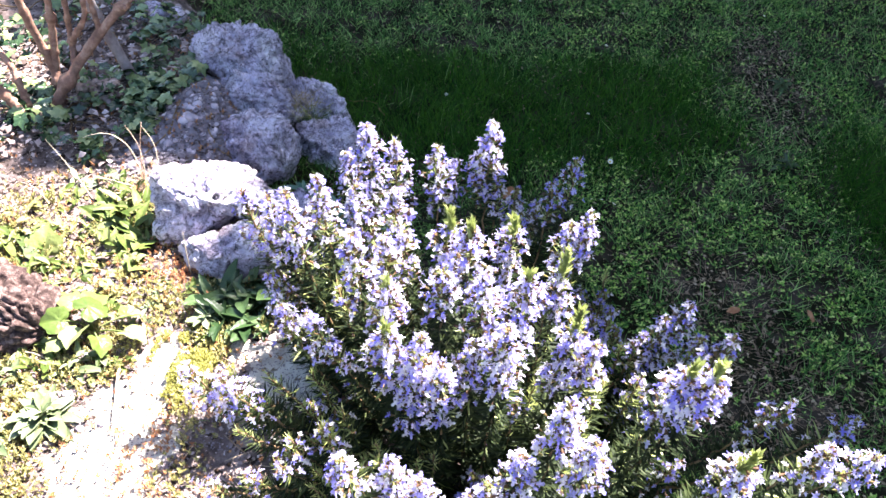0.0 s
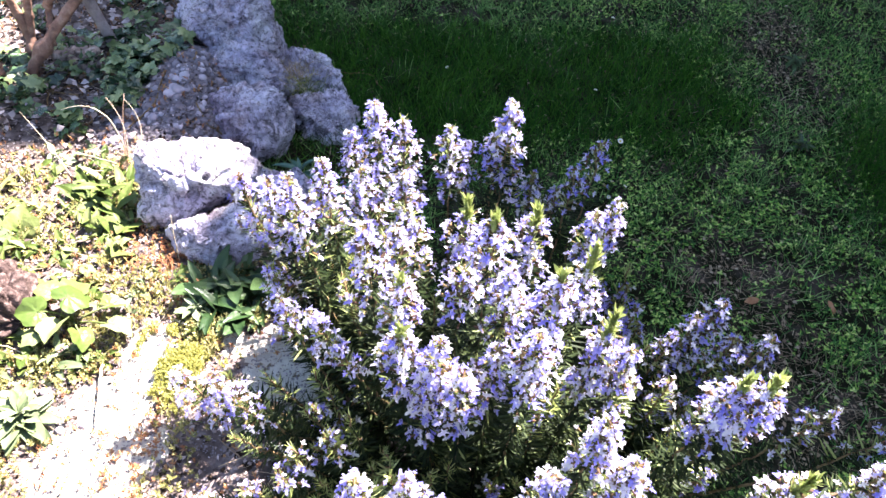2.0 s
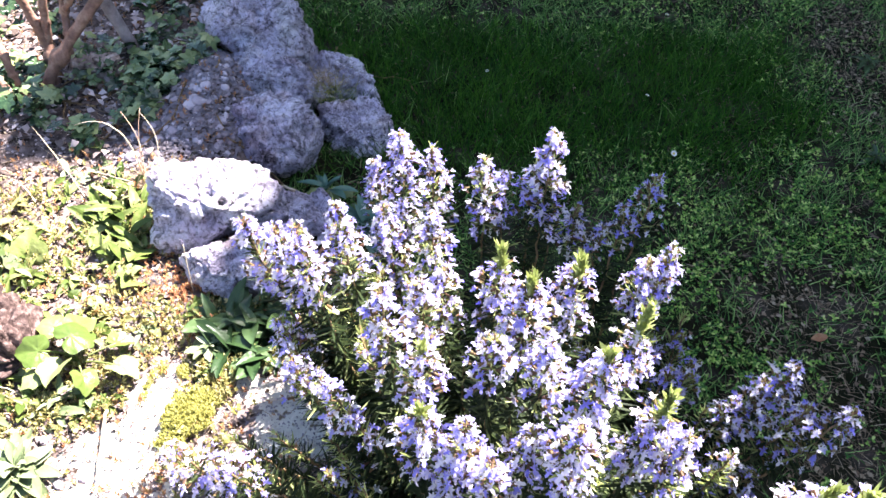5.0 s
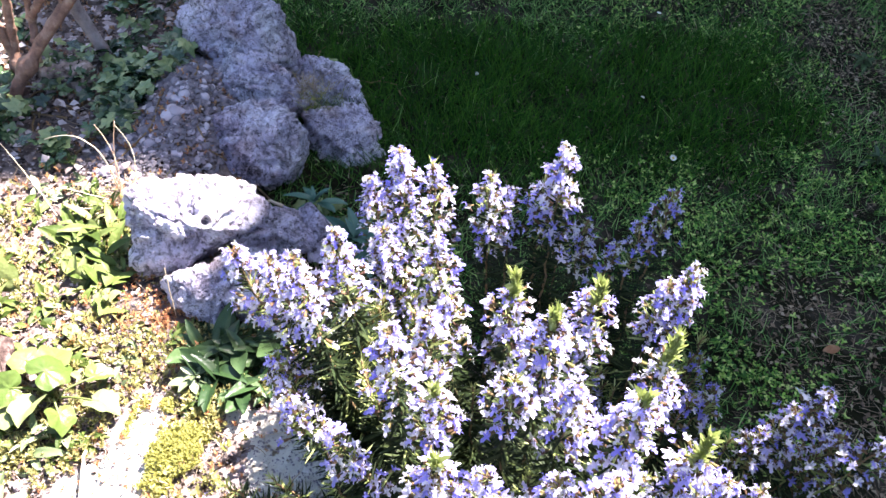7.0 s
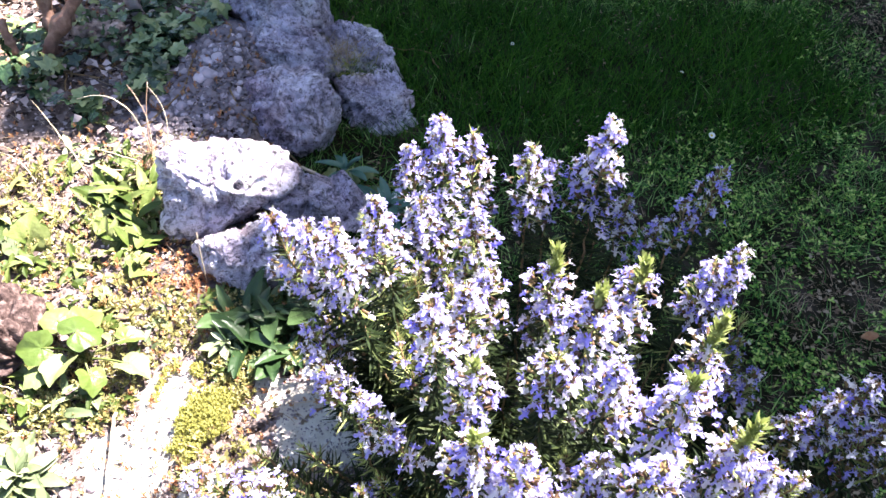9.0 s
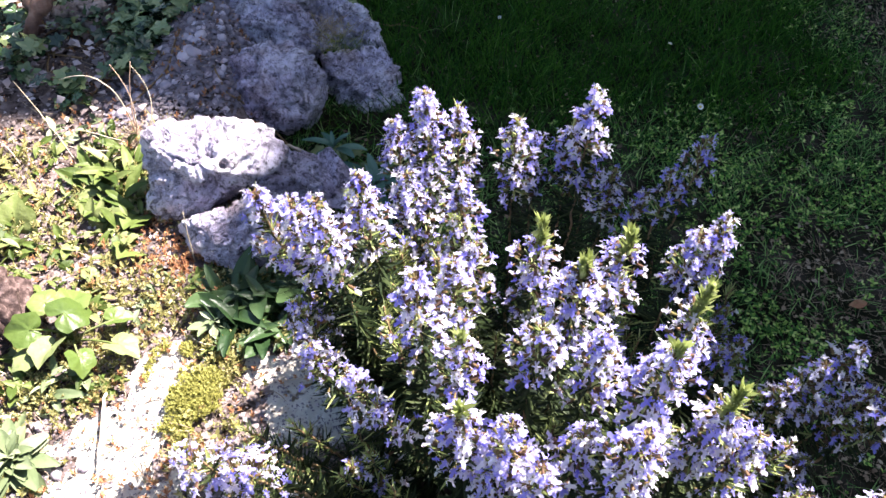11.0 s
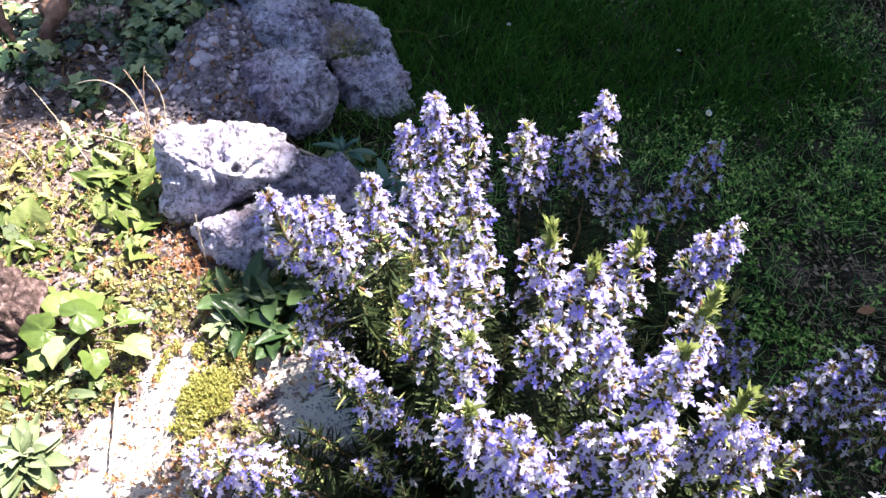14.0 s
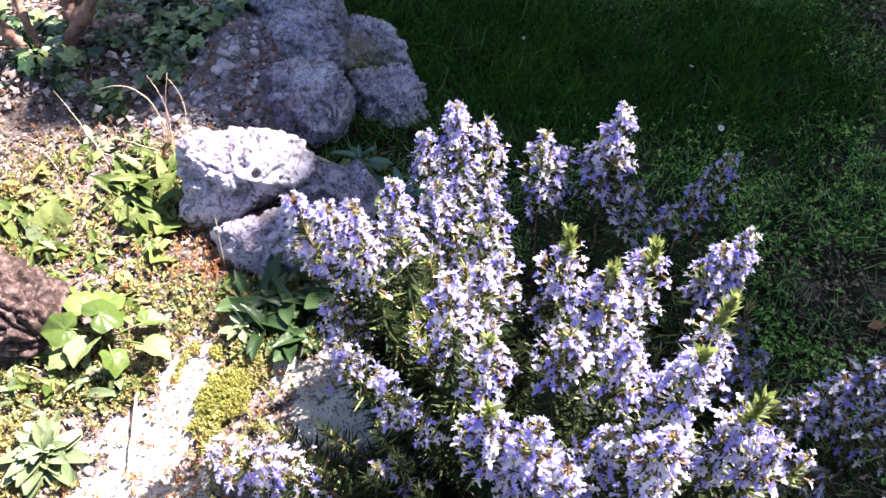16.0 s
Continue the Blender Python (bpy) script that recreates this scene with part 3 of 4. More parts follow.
def shoot(x, y, z, bloom=0.16, fresh=0.0, lean=0.35, full=1.0, start=0.0, low=None):
    """A branch up to its tip: a woody stem, needles all along and blossom over the last bloom metres; fresh: a green tip that long;
    start: how far below the tip the blossom begins; lean: how far out from the middle of the shrub it stands at its foot."""
    z -= 0.011
    tip = np.array([x, y, z])
    foot = BUSH + (tip - BUSH) * [1 - lean, 1 - lean, 0]
    foot[2] = height(foot[0], foot[1]) - 0.01 if low is None else low
    mid = np.array([foot[0] + 0.75 * (x - foot[0]), foot[1] + 0.75 * (y - foot[1]), foot[2] + 0.45 * (z - foot[2])])
    path = bend(foot, mid, tip, 26)
    path[1:-1] += rng.normal(0, 0.0018, (24, 3))
    step = np.linalg.norm(np.diff(path, axis=0), axis=1)
    run = np.r_[0, np.cumsum(step)]
    whole = run[-1]
    branch = solid("flowering_branch", *tube(path, np.linspace(0.0034, 0.0011, 26), 5), M_STEM, bush)

    def along(s):
        p = np.stack([np.interp(s, run, path[:, k]) for k in range(3)], -1)
        q = np.stack([np.interp(np.minimum(s + 0.01, whole), run, path[:, k]) - np.interp(np.minimum(s + 0.01, whole) - 0.012, run, path[:, k]) for k in range(3)], -1)
        return p, unit(q)

    def around(t, ang):
        a = unit(np.cross(t, np.array([0.31, 0.2, 0.1])))
        b = np.cross(t, a)
        return np.cos(ang)[:, None] * a + np.sin(ang)[:, None] * b

    # needles: long and spread lower down, short and upright at the tip
    n = int(whole / 0.0012)
    s = whole * rng.uniform(0.12, 1.0, n)
    p, t = along(s)
    out = around(t, rng.uniform(0, 2 * np.pi, n))
    left = whole - s
    rise = np.clip(1.25 - left * 11, 0.25, 1.3)[:, None] + rng.normal(0, 0.15, (n, 1))
    ways = out + t * rise
    size = np.clip(0.012 + left * 0.15, 0.010, 0.030) * rng.uniform(0.75, 1.25, n)
    V, F = strew(NEEDLE, NEEDLE_F, p + out * 0.001, frames_of(ways, rng.normal(0, 0.5, n), t), size)
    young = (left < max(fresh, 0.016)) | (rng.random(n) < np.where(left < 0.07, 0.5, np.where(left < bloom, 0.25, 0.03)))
    solid("foliage", V, F, [M_NEEDLE_SHADE, M_FRESH], branch, which=np.repeat(young.astype(int), len(NEEDLE_F)))
    if fresh:
        n = int(170 * fresh / 0.05)
        s = whole - fresh * rng.uniform(0.0, 1.3, n)
        p, t = along(np.minimum(s, whole))
        out = around(t, rng.uniform(0, 2 * np.pi, n))
        V, F = strew(NEEDLE * [1, 2.6, 1], NEEDLE_F, p, frames_of(out + t * rng.uniform(0.9, 5.0, (n, 1)) + rng.normal(0, 0.3, (n, 3)), rng.normal(0, 0.8, n), t), rng.uniform(0.010, 0.022, n))
        solid("fresh_tip", V, F, M_FRESH, branch, "fresh yellow-green shoot tip")
    # blossom in loose whorls
    if bloom > 0:
        top = whole - max(start, fresh * 0.75)
        nodes = np.arange(top - bloom, top + 0.001, 0.0078)
        nodes = nodes[rng.random(len(nodes)) > 0.14]
        k = np.maximum(2, (rng.normal(11.5, 3.5, len(nodes)) * full * np.clip(0.4 + (np.arange(len(nodes)) / len(nodes)) * 0.95, 0, 1.1)).astype(int))
        s = np.clip(np.repeat(nodes, k) + rng.normal(0, 0.003, k.sum()), 0.02, whole)
        n = len(s)
        p, t = along(s)
        out = around(t, rng.uniform(0, 2 * np.pi, n))
        taper = np.clip((whole - s) / 0.05, 0.25, 1)
        reach = (rng.uniform(0.003, 0.0255, n) * taper)[:, None]
        ways = out + t * rng.normal(0.35, 0.35, (n, 1))
        turns = frames_of(ways, rng.normal(0, 0.45, n), t)
        size = rng.uniform(0.55, 1.05, n) * (0.7 + 0.3 * taper)
        at = p + out * reach + t * 0.003
        A = strew(LIP, LIP_F, at, turns, size)
        B = strew(CUP, CUP_F, at, turns, size)
        V, F, which = joined([A, B])
        solid("blossom", V, F, [M_PETAL, M_CALYX], branch, which=which)


# the back row, against the lawn
shoot(-0.091, 1.112, 0.556, 0.2)
shoot(-0.053, 1.170, 0.494, 0.16)
shoot(-0.132, 1.166, 0.458, 0.15)
shoot(0.024, 1.142, 0.505, 0.13)
shoot(0.053, 1.161, 0.462, 0.07, full=0.6)
shoot(0.108, 1.133, 0.567, 0.16)
shoot(0.093, 1.148, 0.510, 0.1, full=0.8)
shoot(0.164, 1.181, 0.400, 0.08, full=0.6)
shoot(0.130, 1.165, 0.440, 0.08, full=0.5)
shoot(0.250, 1.136, 0.511, 0.09, lean=0.45, full=0.6)
shoot(0.215, 1.110, 0.475, 0.07, lean=0.4, full=0.5)
shoot(0.198, 1.120, 0.425, 0.08, full=0.5)
shoot(0.273, 1.036, 0.482, 0.1, lean=0.45)
shoot(0.243, 1.020, 0.470, 0.1, lean=0.4)
shoot(0.226, 0.900, 0.525, 0.09, 0.05, lean=0.4, start=0.045)
# the middle
shoot(0.054, 0.963, 0.521, 0.125, 0.045)
shoot(0.086, 0.852, 0.600, 0.125, 0.02)
shoot(0.150, 0.966, 0.518, 0.125, 0.035)
shoot(-0.036, 1.035, 0.490, 0.125)
shoot(-0.103, 1.060, 0.470, 0.125)
shoot(-0.064, 0.815, 0.590, 0.125)
shoot(0.054, 0.805, 0.562, 0.11)
shoot(0.161, 0.768, 0.599, 0.125, 0.015)
shoot(0.235, 0.772, 0.540, 0.14, 0.05)
shoot(0.262, 0.755, 0.500, 0.13, lean=0.4)
shoot(0.140, 0.704, 0.564, 0.125)
shoot(0.110, 0.800, 0.560, 0.125)
shoot(-0.012, 0.735, 0.515, 0.125, 0.02)
shoot(0.024, 0.715, 0.455, 0.125)
shoot(-0.035, 0.905, 0.510, 0.125)
shoot(-0.012, 0.960, 0.480, 0.1, full=0.9)
shoot(-0.020, 0.800, 0.530, 0.1, 0.012)
shoot(0.105, 0.740, 0.490, 0.125)
shoot(0.035, 0.730, 0.505, 0.125)
shoot(0.065, 0.700, 0.490, 0.125)
# the side towards the stones
shoot(-0.142, 0.960, 0.562, 0.125, lean=0.4)
shoot(-0.245, 0.935, 0.545, 0.125, lean=0.55)
shoot(-0.205, 0.925, 0.550, 0.125, lean=0.5)
shoot(-0.174, 0.908, 0.572, 0.125, lean=0.45)
shoot(-0.180, 0.850, 0.405, 0.08, lean=0.45, full=0.8)
shoot(-0.200, 0.885, 0.435, 0.1, lean=0.45, full=0.8)
shoot(-0.128, 0.790, 0.455, 0.07, lean=0.6, low=0.2)
shoot(-0.095, 0.775, 0.430, 0.07, lean=0.5, low=0.2, full=0.7)
shoot(-0.272, 0.695, 0.440, 0.12, lean=0.6, low=0.14)
shoot(-0.225, 0.700, 0.415, 0.1, lean=0.55, low=0.14, full=0.6)
shoot(-0.245, 0.770, 0.300, 0.06, lean=0.6, full=0.35)
# towards the open side, in the added wall's shade
shoot(0.368, 0.900, 0.360, 0.125, lean=0.5, full=0.43)
shoot(0.400, 0.915, 0.385, 0.125, lean=0.5, full=0.58)
shoot(0.455, 0.895, 0.375, 0.12, lean=0.55, full=0.58)
shoot(0.430, 0.927, 0.408, 0.125, lean=0.5)
shoot(0.489, 0.872, 0.409, 0.12, lean=0.6, full=0.65)
shoot(0.333, 0.976, 0.340, 0.1, lean=0.5, full=0.50)
shoot(0.300, 0.960, 0.330, 0.08, lean=0.5, full=0.43)
shoot(0.555, 0.773, 0.394, 0.12, lean=0.6, full=0.43)
shoot(0.642, 0.754, 0.400, 0.1, lean=0.65, full=0.43)
shoot(0.379, 0.660, 0.591, 0.125, 0.02, lean=0.5)
shoot(0.355, 0.668, 0.575, 0.125, 0.02, lean=0.5)
shoot(0.427, 0.594, 0.520, 0.1, 0.04, lean=0.5)
shoot(0.529, 0.626, 0.500, 0.08, lean=0.6)
shoot(0.581, 0.625, 0.500, 0.1, lean=0.6)
# the side below the camera
shoot(0.216, 0.623, 0.539, 0.125)
shoot(0.252, 0.601, 0.500, 0.125)
shoot(0.170, 0.589, 0.480, 0.125)
shoot(0.135, 0.567, 0.450, 0.12)
shoot(0.054, 0.557, 0.450, 0.12)
shoot(0.013, 0.598, 0.420, 0.12)
shoot(-0.039, 0.564, 0.477, 0.1, lean=0.5)
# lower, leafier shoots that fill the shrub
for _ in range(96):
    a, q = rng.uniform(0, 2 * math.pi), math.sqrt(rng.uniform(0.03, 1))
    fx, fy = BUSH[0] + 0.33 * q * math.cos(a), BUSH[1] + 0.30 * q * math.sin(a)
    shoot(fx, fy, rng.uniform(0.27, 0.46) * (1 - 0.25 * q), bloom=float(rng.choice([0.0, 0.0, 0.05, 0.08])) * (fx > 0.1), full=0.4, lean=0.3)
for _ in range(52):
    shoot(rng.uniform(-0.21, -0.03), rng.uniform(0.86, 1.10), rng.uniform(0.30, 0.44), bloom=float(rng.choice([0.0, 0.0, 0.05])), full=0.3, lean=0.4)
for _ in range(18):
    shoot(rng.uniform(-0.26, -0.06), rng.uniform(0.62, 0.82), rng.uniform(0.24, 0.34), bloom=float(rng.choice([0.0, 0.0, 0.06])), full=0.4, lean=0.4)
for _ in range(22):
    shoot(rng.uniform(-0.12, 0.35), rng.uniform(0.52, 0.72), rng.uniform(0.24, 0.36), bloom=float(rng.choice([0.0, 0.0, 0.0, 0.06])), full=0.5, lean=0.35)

# ---- canes of a rose-like shrub, and a stake ----
canes = thing("cane_shrub", (-0.93, 1.63, 0.14), "leafless shrub with thick reddish-brown thorny canes among ivy", "shrub")


def cane(points, r0, r1, name="cane", knots=4):
    P = np.asarray(points, float)
    u = np.linspace(0, len(P) - 1, 34)
    path = np.stack([np.interp(u, np.arange(len(P)), P[:, k]) for k in range(3)], -1)
    for _ in range(3):
        path[1:-1] = (path[:-2] + 2 * path[1:-1] + path[2:]) / 4
    path += rng.normal(0, 0.0006, path.shape)
    rad = np.linspace(r0, r1, 34) * (1 + rng.normal(0, 0.05, 34))
    for _ in range(knots):
        rad[rng.integers(3, 31)] *= 1.35
    V, F = tube(path, rad, 9)
    ob = solid(name, V, F, M_CANE, canes)
    n = 7
    i = rng.integers(4, 32, n)
    a = rng.uniform(0, 2 * np.pi, n)
    way = np.stack([np.cos(a), np.sin(a), rng.uniform(0.1, 0.7, n)], -1)
    tv = np.array([(0, 0.25, 0), (0, -0.25, 0), (0, 0, 0.5), (1, 0, 0)])
    tf = np.array([(0, 1, 3), (1, 2, 3), (2, 0, 3)])
    for k in range(n):
        solid("thorn", *strew(tv, tf, (path[i] + way * rad[i][:, None] * 0.4)[k:k + 1], frames_of(way, a)[k:k + 1], [0.012]), M_CANE, ob)
    return ob


cane([(-0.93, 1.60, 0.12), (-0.90, 1.63, 0.2), (-0.81, 1.69, 0.32), (-0.725, 1.735, 0.41), (-0.62, 1.79, 0.55)], 0.0128, 0.0098)
cane([(-0.925, 1.66, 0.13), (-0.94, 1.70, 0.21), (-0.955, 1.69, 0.31), (-0.968, 1.68, 0.42), (-0.985, 1.68, 0.62)], 0.012, 0.008)
cane([(-0.94, 1.70, 0.2), (-0.92, 1.70, 0.3), (-0.90, 1.69, 0.41), (-0.885, 1.68, 0.62)], 0.009, 0.007)
cane([(-0.87, 1.66, 0.22), (-0.885, 1.71, 0.28), (-0.868, 1.70, 0.40), (-0.85, 1.70, 0.6)], 0.0075, 0.006)
cane([(-0.875, 1.70, 0.30), (-0.83, 1.70, 0.36), (-0.82, 1.70, 0.46), (-0.83, 1.70, 0.6)], 0.007, 0.005)
cane([(-0.96, 1.57, 0.15), (-1.0, 1.56, 0.24), (-1.08, 1.56, 0.34)], 0.011, 0.009)
cane([(-0.97, 1.60, 0.17), (-1.0, 1.63, 0.26), (-1.1, 1.68, 0.36)], 0.0085, 0.007)
cane([(-0.80, 1.695, 0.33), (-0.81, 1.70, 0.42), (-0.80, 1.71, 0.6)], 0.006, 0.005)
cane([(-0.75, 1.72, 0.385), (-0.72, 1.69, 0.40), (-0.70, 1.67, 0.43)], 0.005, 0.003)
knob = rock("root_knob", (-0.835, 1.70, 0.165), around((10, 0.05), (90, 0.035), (160, 0.05), (200, 0.05), (270, 0.035), (330, 0.05)) + [(90, 50, 0.035), (-80, 50, 0.036)],
            31, 0.25, 0.05, detail=5, worn=8, label="gnarled pale root crown between the canes")
knob.data.materials[0] = M_KNOB
knob["category"], knob["group"] = "root", ""
del knob["group"]


def build_stake():
    st = thing("stake", (-0.787, 1.79, 0.13), "weathered grey wooden stake cut off at a slant", "stake")
    path = bend((-0.787, 1.795, 0.12), (-0.83, 1.75, 0.35), (-0.88, 1.70, 0.60), 16)
    solid("shaft", *tube(path, np.linspace(0.0125, 0.0155, 16) * (1 + rng.normal(0, 0.03, 16)), 10), M_STAKE, st)


build_stake()

# ---- ivy ----


def outline_leaf(points, cup, droop, thick=0.012):
    """A lobed leaf, one long along x: a fan from the midrib to an outline of radii by angle."""
    ang = np.radians(np.linspace(-172, 172, 45))
    rad = np.interp(np.degrees(np.abs(ang)), [p[0] for p in points], [p[1] for p in points])
    V, F = [(0, 0, 0)], []
    for k in (0.35, 0.7, 1.0):
        for a, r in zip(ang, rad):
            x, y = k * r * math.cos(a), k * r * math.sin(a)
            V.append((x, y, cup * abs(y) - droop * (x * x + 0.6 * y * y) + 0.015 * math.sin(7 * a)))
    n = len(ang)
    for j in range(n - 1):
        F.append((0, 1 + j, 2 + j))
        for k in range(2):
            a, b = 1 + k * n + j, 1 + (k + 1) * n + j
            F += [(a, b, a + 1), (a + 1, b, b + 1)]
    top = len(V)
    V += [(x, y, z - thick) for x, y, z in V]
    F += [(c + top, b + top, a + top) for a, b, c in list(F)]
    return np.array(V), np.array(F)


IVY = [outline_leaf([(0, 1.0), (18, 0.62), (30, 0.55), (52, 0.8), (75, 0.5), (100, 0.5), (122, 0.6), (150, 0.4), (172, 0.15)], c, d) for c, d in ((0.1, 0.2), (0.25, 0.3), (-0.05, 0.35), (0.2, 0.1))]


def turned(place, way, roll, size):
    R = frames_of(np.array([way]), np.array([roll]))[0]
    return Matrix.Translation(place) @ Matrix(R.tolist()).to_4x4() @ Matrix.Diagonal((size, size, size, 1))


def set_leaf(name, me, owner, place, way, roll, size):
    ob = new(name, me)
    ob.parent = owner
    ob.matrix_local = turned(Vector(place) - owner.location, way, roll, size)
    return ob


def build_ivy(count, area, label, sizes, seed):
    r = np.random.default_rng(seed)
    me = [mesh("ivy_leaf", v, f, [M_IVY]) for v, f in IVY]
    c = [(a + b) / 2 for a, b in area]
    owner = thing("ivy", (c[0], c[1], 0.13), label, "ivy", "ivy on the bed")
    done = 0
    while done < count:
        x, y = r.uniform(*area[0]), r.uniform(*area[1])
        if fbm(np.array(x * 9.0), np.array(y * 9.0), 12) < 0.43:
            continue
        a = r.uniform(0, 2 * math.pi)
        z = float(height(x, y)) + r.uniform(0.008, 0.055)
        set_leaf("leaf", me[done % 4], owner, (x, y, z), (math.cos(a), math.sin(a), r.uniform(-0.6, 0.5)), r.normal(0, 0.55), r.uniform(*sizes))
        done += 1
    pts = []
    for _ in range(8):
        x, y = r.uniform(*area[0]), r.uniform(*area[1])
        a = r.uniform(0, 6.28)
        P = [(x, y)]
        for _ in range(10):
            a += r.normal(0, 0.4)
            P.append((P[-1][0] + 0.022 * math.cos(a), P[-1][1] + 0.022 * math.sin(a)))
        pts.append(tube([(p, q, float(height(p, q)) + 0.008) for p, q in P], 0.002, 5))
    V, F, _ = joined(pts)
    solid("runner", V, F, M_STEM, owner, "thin brown ivy runners")


build_ivy(430, ((-1.05, -0.66), (1.45, 1.74)), "dark green ivy spreading over the earth below the canes", (0.012, 0.031), 21)
build_ivy(380, ((-1.25, -0.6), (1.72, 2.25)), "ivy with glossy lobed leaves behind the stake and stones", (0.013, 0.033), 22)
build_ivy(95, ((-0.82, -0.62), (1.58, 1.95)), "ivy mixed with dry leaves around the foot of the stake", (0.012, 0.03), 25)
build_ivy(120, ((-1.3, -0.95), (1.3, 1.7)), "ivy leaves in sun and shade at the edge of the bed", (0.016, 0.032), 26)
build_ivy(16, ((-0.36, -0.24), (1.43, 1.56)), "few ivy leaves in the gap between two boulders", (0.018, 0.03), 23)
build_ivy(10, ((-0.45, -0.33), (1.93, 2.02)), "bright ivy leaves at the back of a boulder", (0.02, 0.035), 24)

# ---- leafy plants of the bed ----
BROAD = [outline_leaf([(0, 1.08), (18, 0.92), (33, 0.84), (50, 0.95), (70, 0.8), (88, 0.76), (106, 0.84), (138, 0.64), (162, 0.45), (172, 0.2)], c, d, 0.008) for c, d in ((0.4, 0.4), (0.55, 0.25), (0.1, 0.55))]
OVATE = [leaf_shape(lambda u: 0.24 * math.sin(math.pi * min(1, u * 0.93 + 0.04)) ** 0.8 * (0.55 + 0.6 * u), cup=c, droop=d, wave=w) for c, d, w in ((0.4, 0.3, 0.01), (0.3, 0.55, 0.015), (0.5, 0.15, 0.01))]
STRAP = [leaf_shape(lambda u: 0.17 * math.sin(math.pi * min(1, u * 0.9 + 0.08)) ** 0.7, cup=c, droop=d, wave=0.01) for c, d in ((0.5, 0.35), (0.4, 0.6))]


def leaf_meshes(shapes, material):
    return [mesh("leaf", v, f, [material]) for v, f in shapes]


def mallow():
    base = Vector((-0.565, 0.965, 0.135))
    owner = thing("broad_leaf_plant", base, "low plant with large lobed yellow-green leaves lit by the sun", "plant")
    me = leaf_meshes(BROAD, M_MALLOW)
    r = random.Random(2)
    spec = [(-2.7, 0.045, 0.040), (-1.75, 0.035, 0.042), (0.9, 0.005, 0.048), (-0.15, 0.075, 0.040), (1.7, 0.035, 0.038), (2.5, 0.05, 0.036), (-0.9, 0.055, 0.034), (0.5, 0.06, 0.032), (-2.2, 0.06, 0.03)]
    for n, (a, out, size) in enumerate(spec):
        z = 0.075 - out * 0.55 + r.uniform(-0.008, 0.01)
        p = base + Vector((math.cos(a) * out, math.sin(a) * out, z))
        set_leaf("leaf", me[n % 3], owner, p, (math.cos(a), math.sin(a), -0.1 + r.uniform(-0.35, 0.4)), r.uniform(-0.7, 0.7), size * 0.78)
        solid("leaf_stalk", *tube(bend(base, base + Vector((0, 0, z * 0.8)), p, 8), 0.0016, 5), M_BROAD, owner)


mallow()


def clump(name, place, label, shapes, material, count, radius, size, seed):
    """Leaves at all angles over a small patch, as weeds grow."""
    base = Vector(place)
    owner = thing(name, base, label, "plant")
    me = leaf_meshes(shapes, material)
    r = random.Random(seed)
    for n in range(count):
        q, t, a = radius * math.sqrt(r.random()), r.uniform(0, 6.28), r.uniform(0, 6.28)
        x, y = base.x + q * math.cos(t), base.y + q * math.sin(t)
        p = (x, y, float(height(x, y)) + r.uniform(0.0, 0.03) * (1 - q / radius))
        set_leaf("leaf", me[n % len(me)], owner, p, (math.cos(a), math.sin(a), r.uniform(0.1, 1.7)), r.uniform(-0.6, 0.6), size * r.uniform(0.45, 1.25))


def rosette(name, place, label, shapes, material, count, reach, rise, seed, squash=1.0):
    base = Vector(place)
    owner = thing(name, base, label, "plant")
    me = leaf_meshes(shapes, material)
    r = random.Random(seed)
    for n in range(count):
        a = n * 2.39996 + r.uniform(-0.3, 0.3)
        k = (n + 0.5) / count
        up = rise * (1 - k) + 0.12 + r.uniform(-0.3, 0.3)
        a += r.uniform(-0.5, 0.5)
        way = Vector((math.cos(a), math.sin(a) * squash, up))
        p = base + Vector((math.cos(a), math.sin(a), 0)) * reach * 0.12 * k + Vector((0, 0, 0.012 + 0.015 * (1 - k)))
        set_leaf("leaf", me[n % len(me)], owner, p, way, r.uniform(-0.4, 0.4), reach * r.uniform(0.55, 1.15) * (0.55 + 0.45 * k))
    return owner


clump("leafy_plant", (-0.32, 1.06, 0.14), "dark green leafy plant growing at the foot of the rosemary", STRAP + OVATE[:1], M_DARKLEAF, 110, 0.07, 0.062, 5)
rosette("rosette_plant", (-0.375, 1.015, 0.14), "small rosette of glossy ovate leaves beside a darker one", OVATE, M_PALELEAF, 26, 0.036, 0.7, 6)
rosette("pale_rosette_plant", (-0.57, 0.78, 0.135), "pale grey-green leafy rosette in full sun", OVATE, M_PALELEAF, 70, 0.056, 1.5, 7)
rosette("pale_rosette_plant", (-0.64, 0.73, 0.135), "second pale rosette of rounded leaves in the sun", OVATE, M_PALELEAF, 44, 0.048, 1.3, 8)
clump("strap_leaf_plant", (-0.625, 1.28, 0.14), "clump of light green strap leaves beside the pale rock", STRAP, M_BROAD, 52, 0.055, 0.052, 9)
clump("ovate_leaf_weed", (-0.595, 1.215, 0.14), "ovate-leaved weed in the sun beside the pale rock", OVATE + STRAP, M_BROAD, 30, 0.045, 0.042, 10)
clump("weed", (-0.635, 1.155, 0.14), "small leafy weed with bright green leaves", OVATE, M_BROAD, 22, 0.05, 0.034, 11)
clump("weed", (-0.75, 1.125, 0.14), "sunlit weed with soft yellow-green leaves", OVATE + BROAD[:1], M_BROAD, 18, 0.05, 0.04, 12)
clump("weed", (-0.555, 1.16, 0.14), "weed with a few arrow-shaped leaves", BROAD[:2] + OVATE[:1], M_BROAD, 7, 0.03, 0.03, 13)
clump("weed", (-0.80, 1.26, 0.14), "small weed among dry litter", OVATE + STRAP, M_SEDUM, 20, 0.06, 0.028, 14)
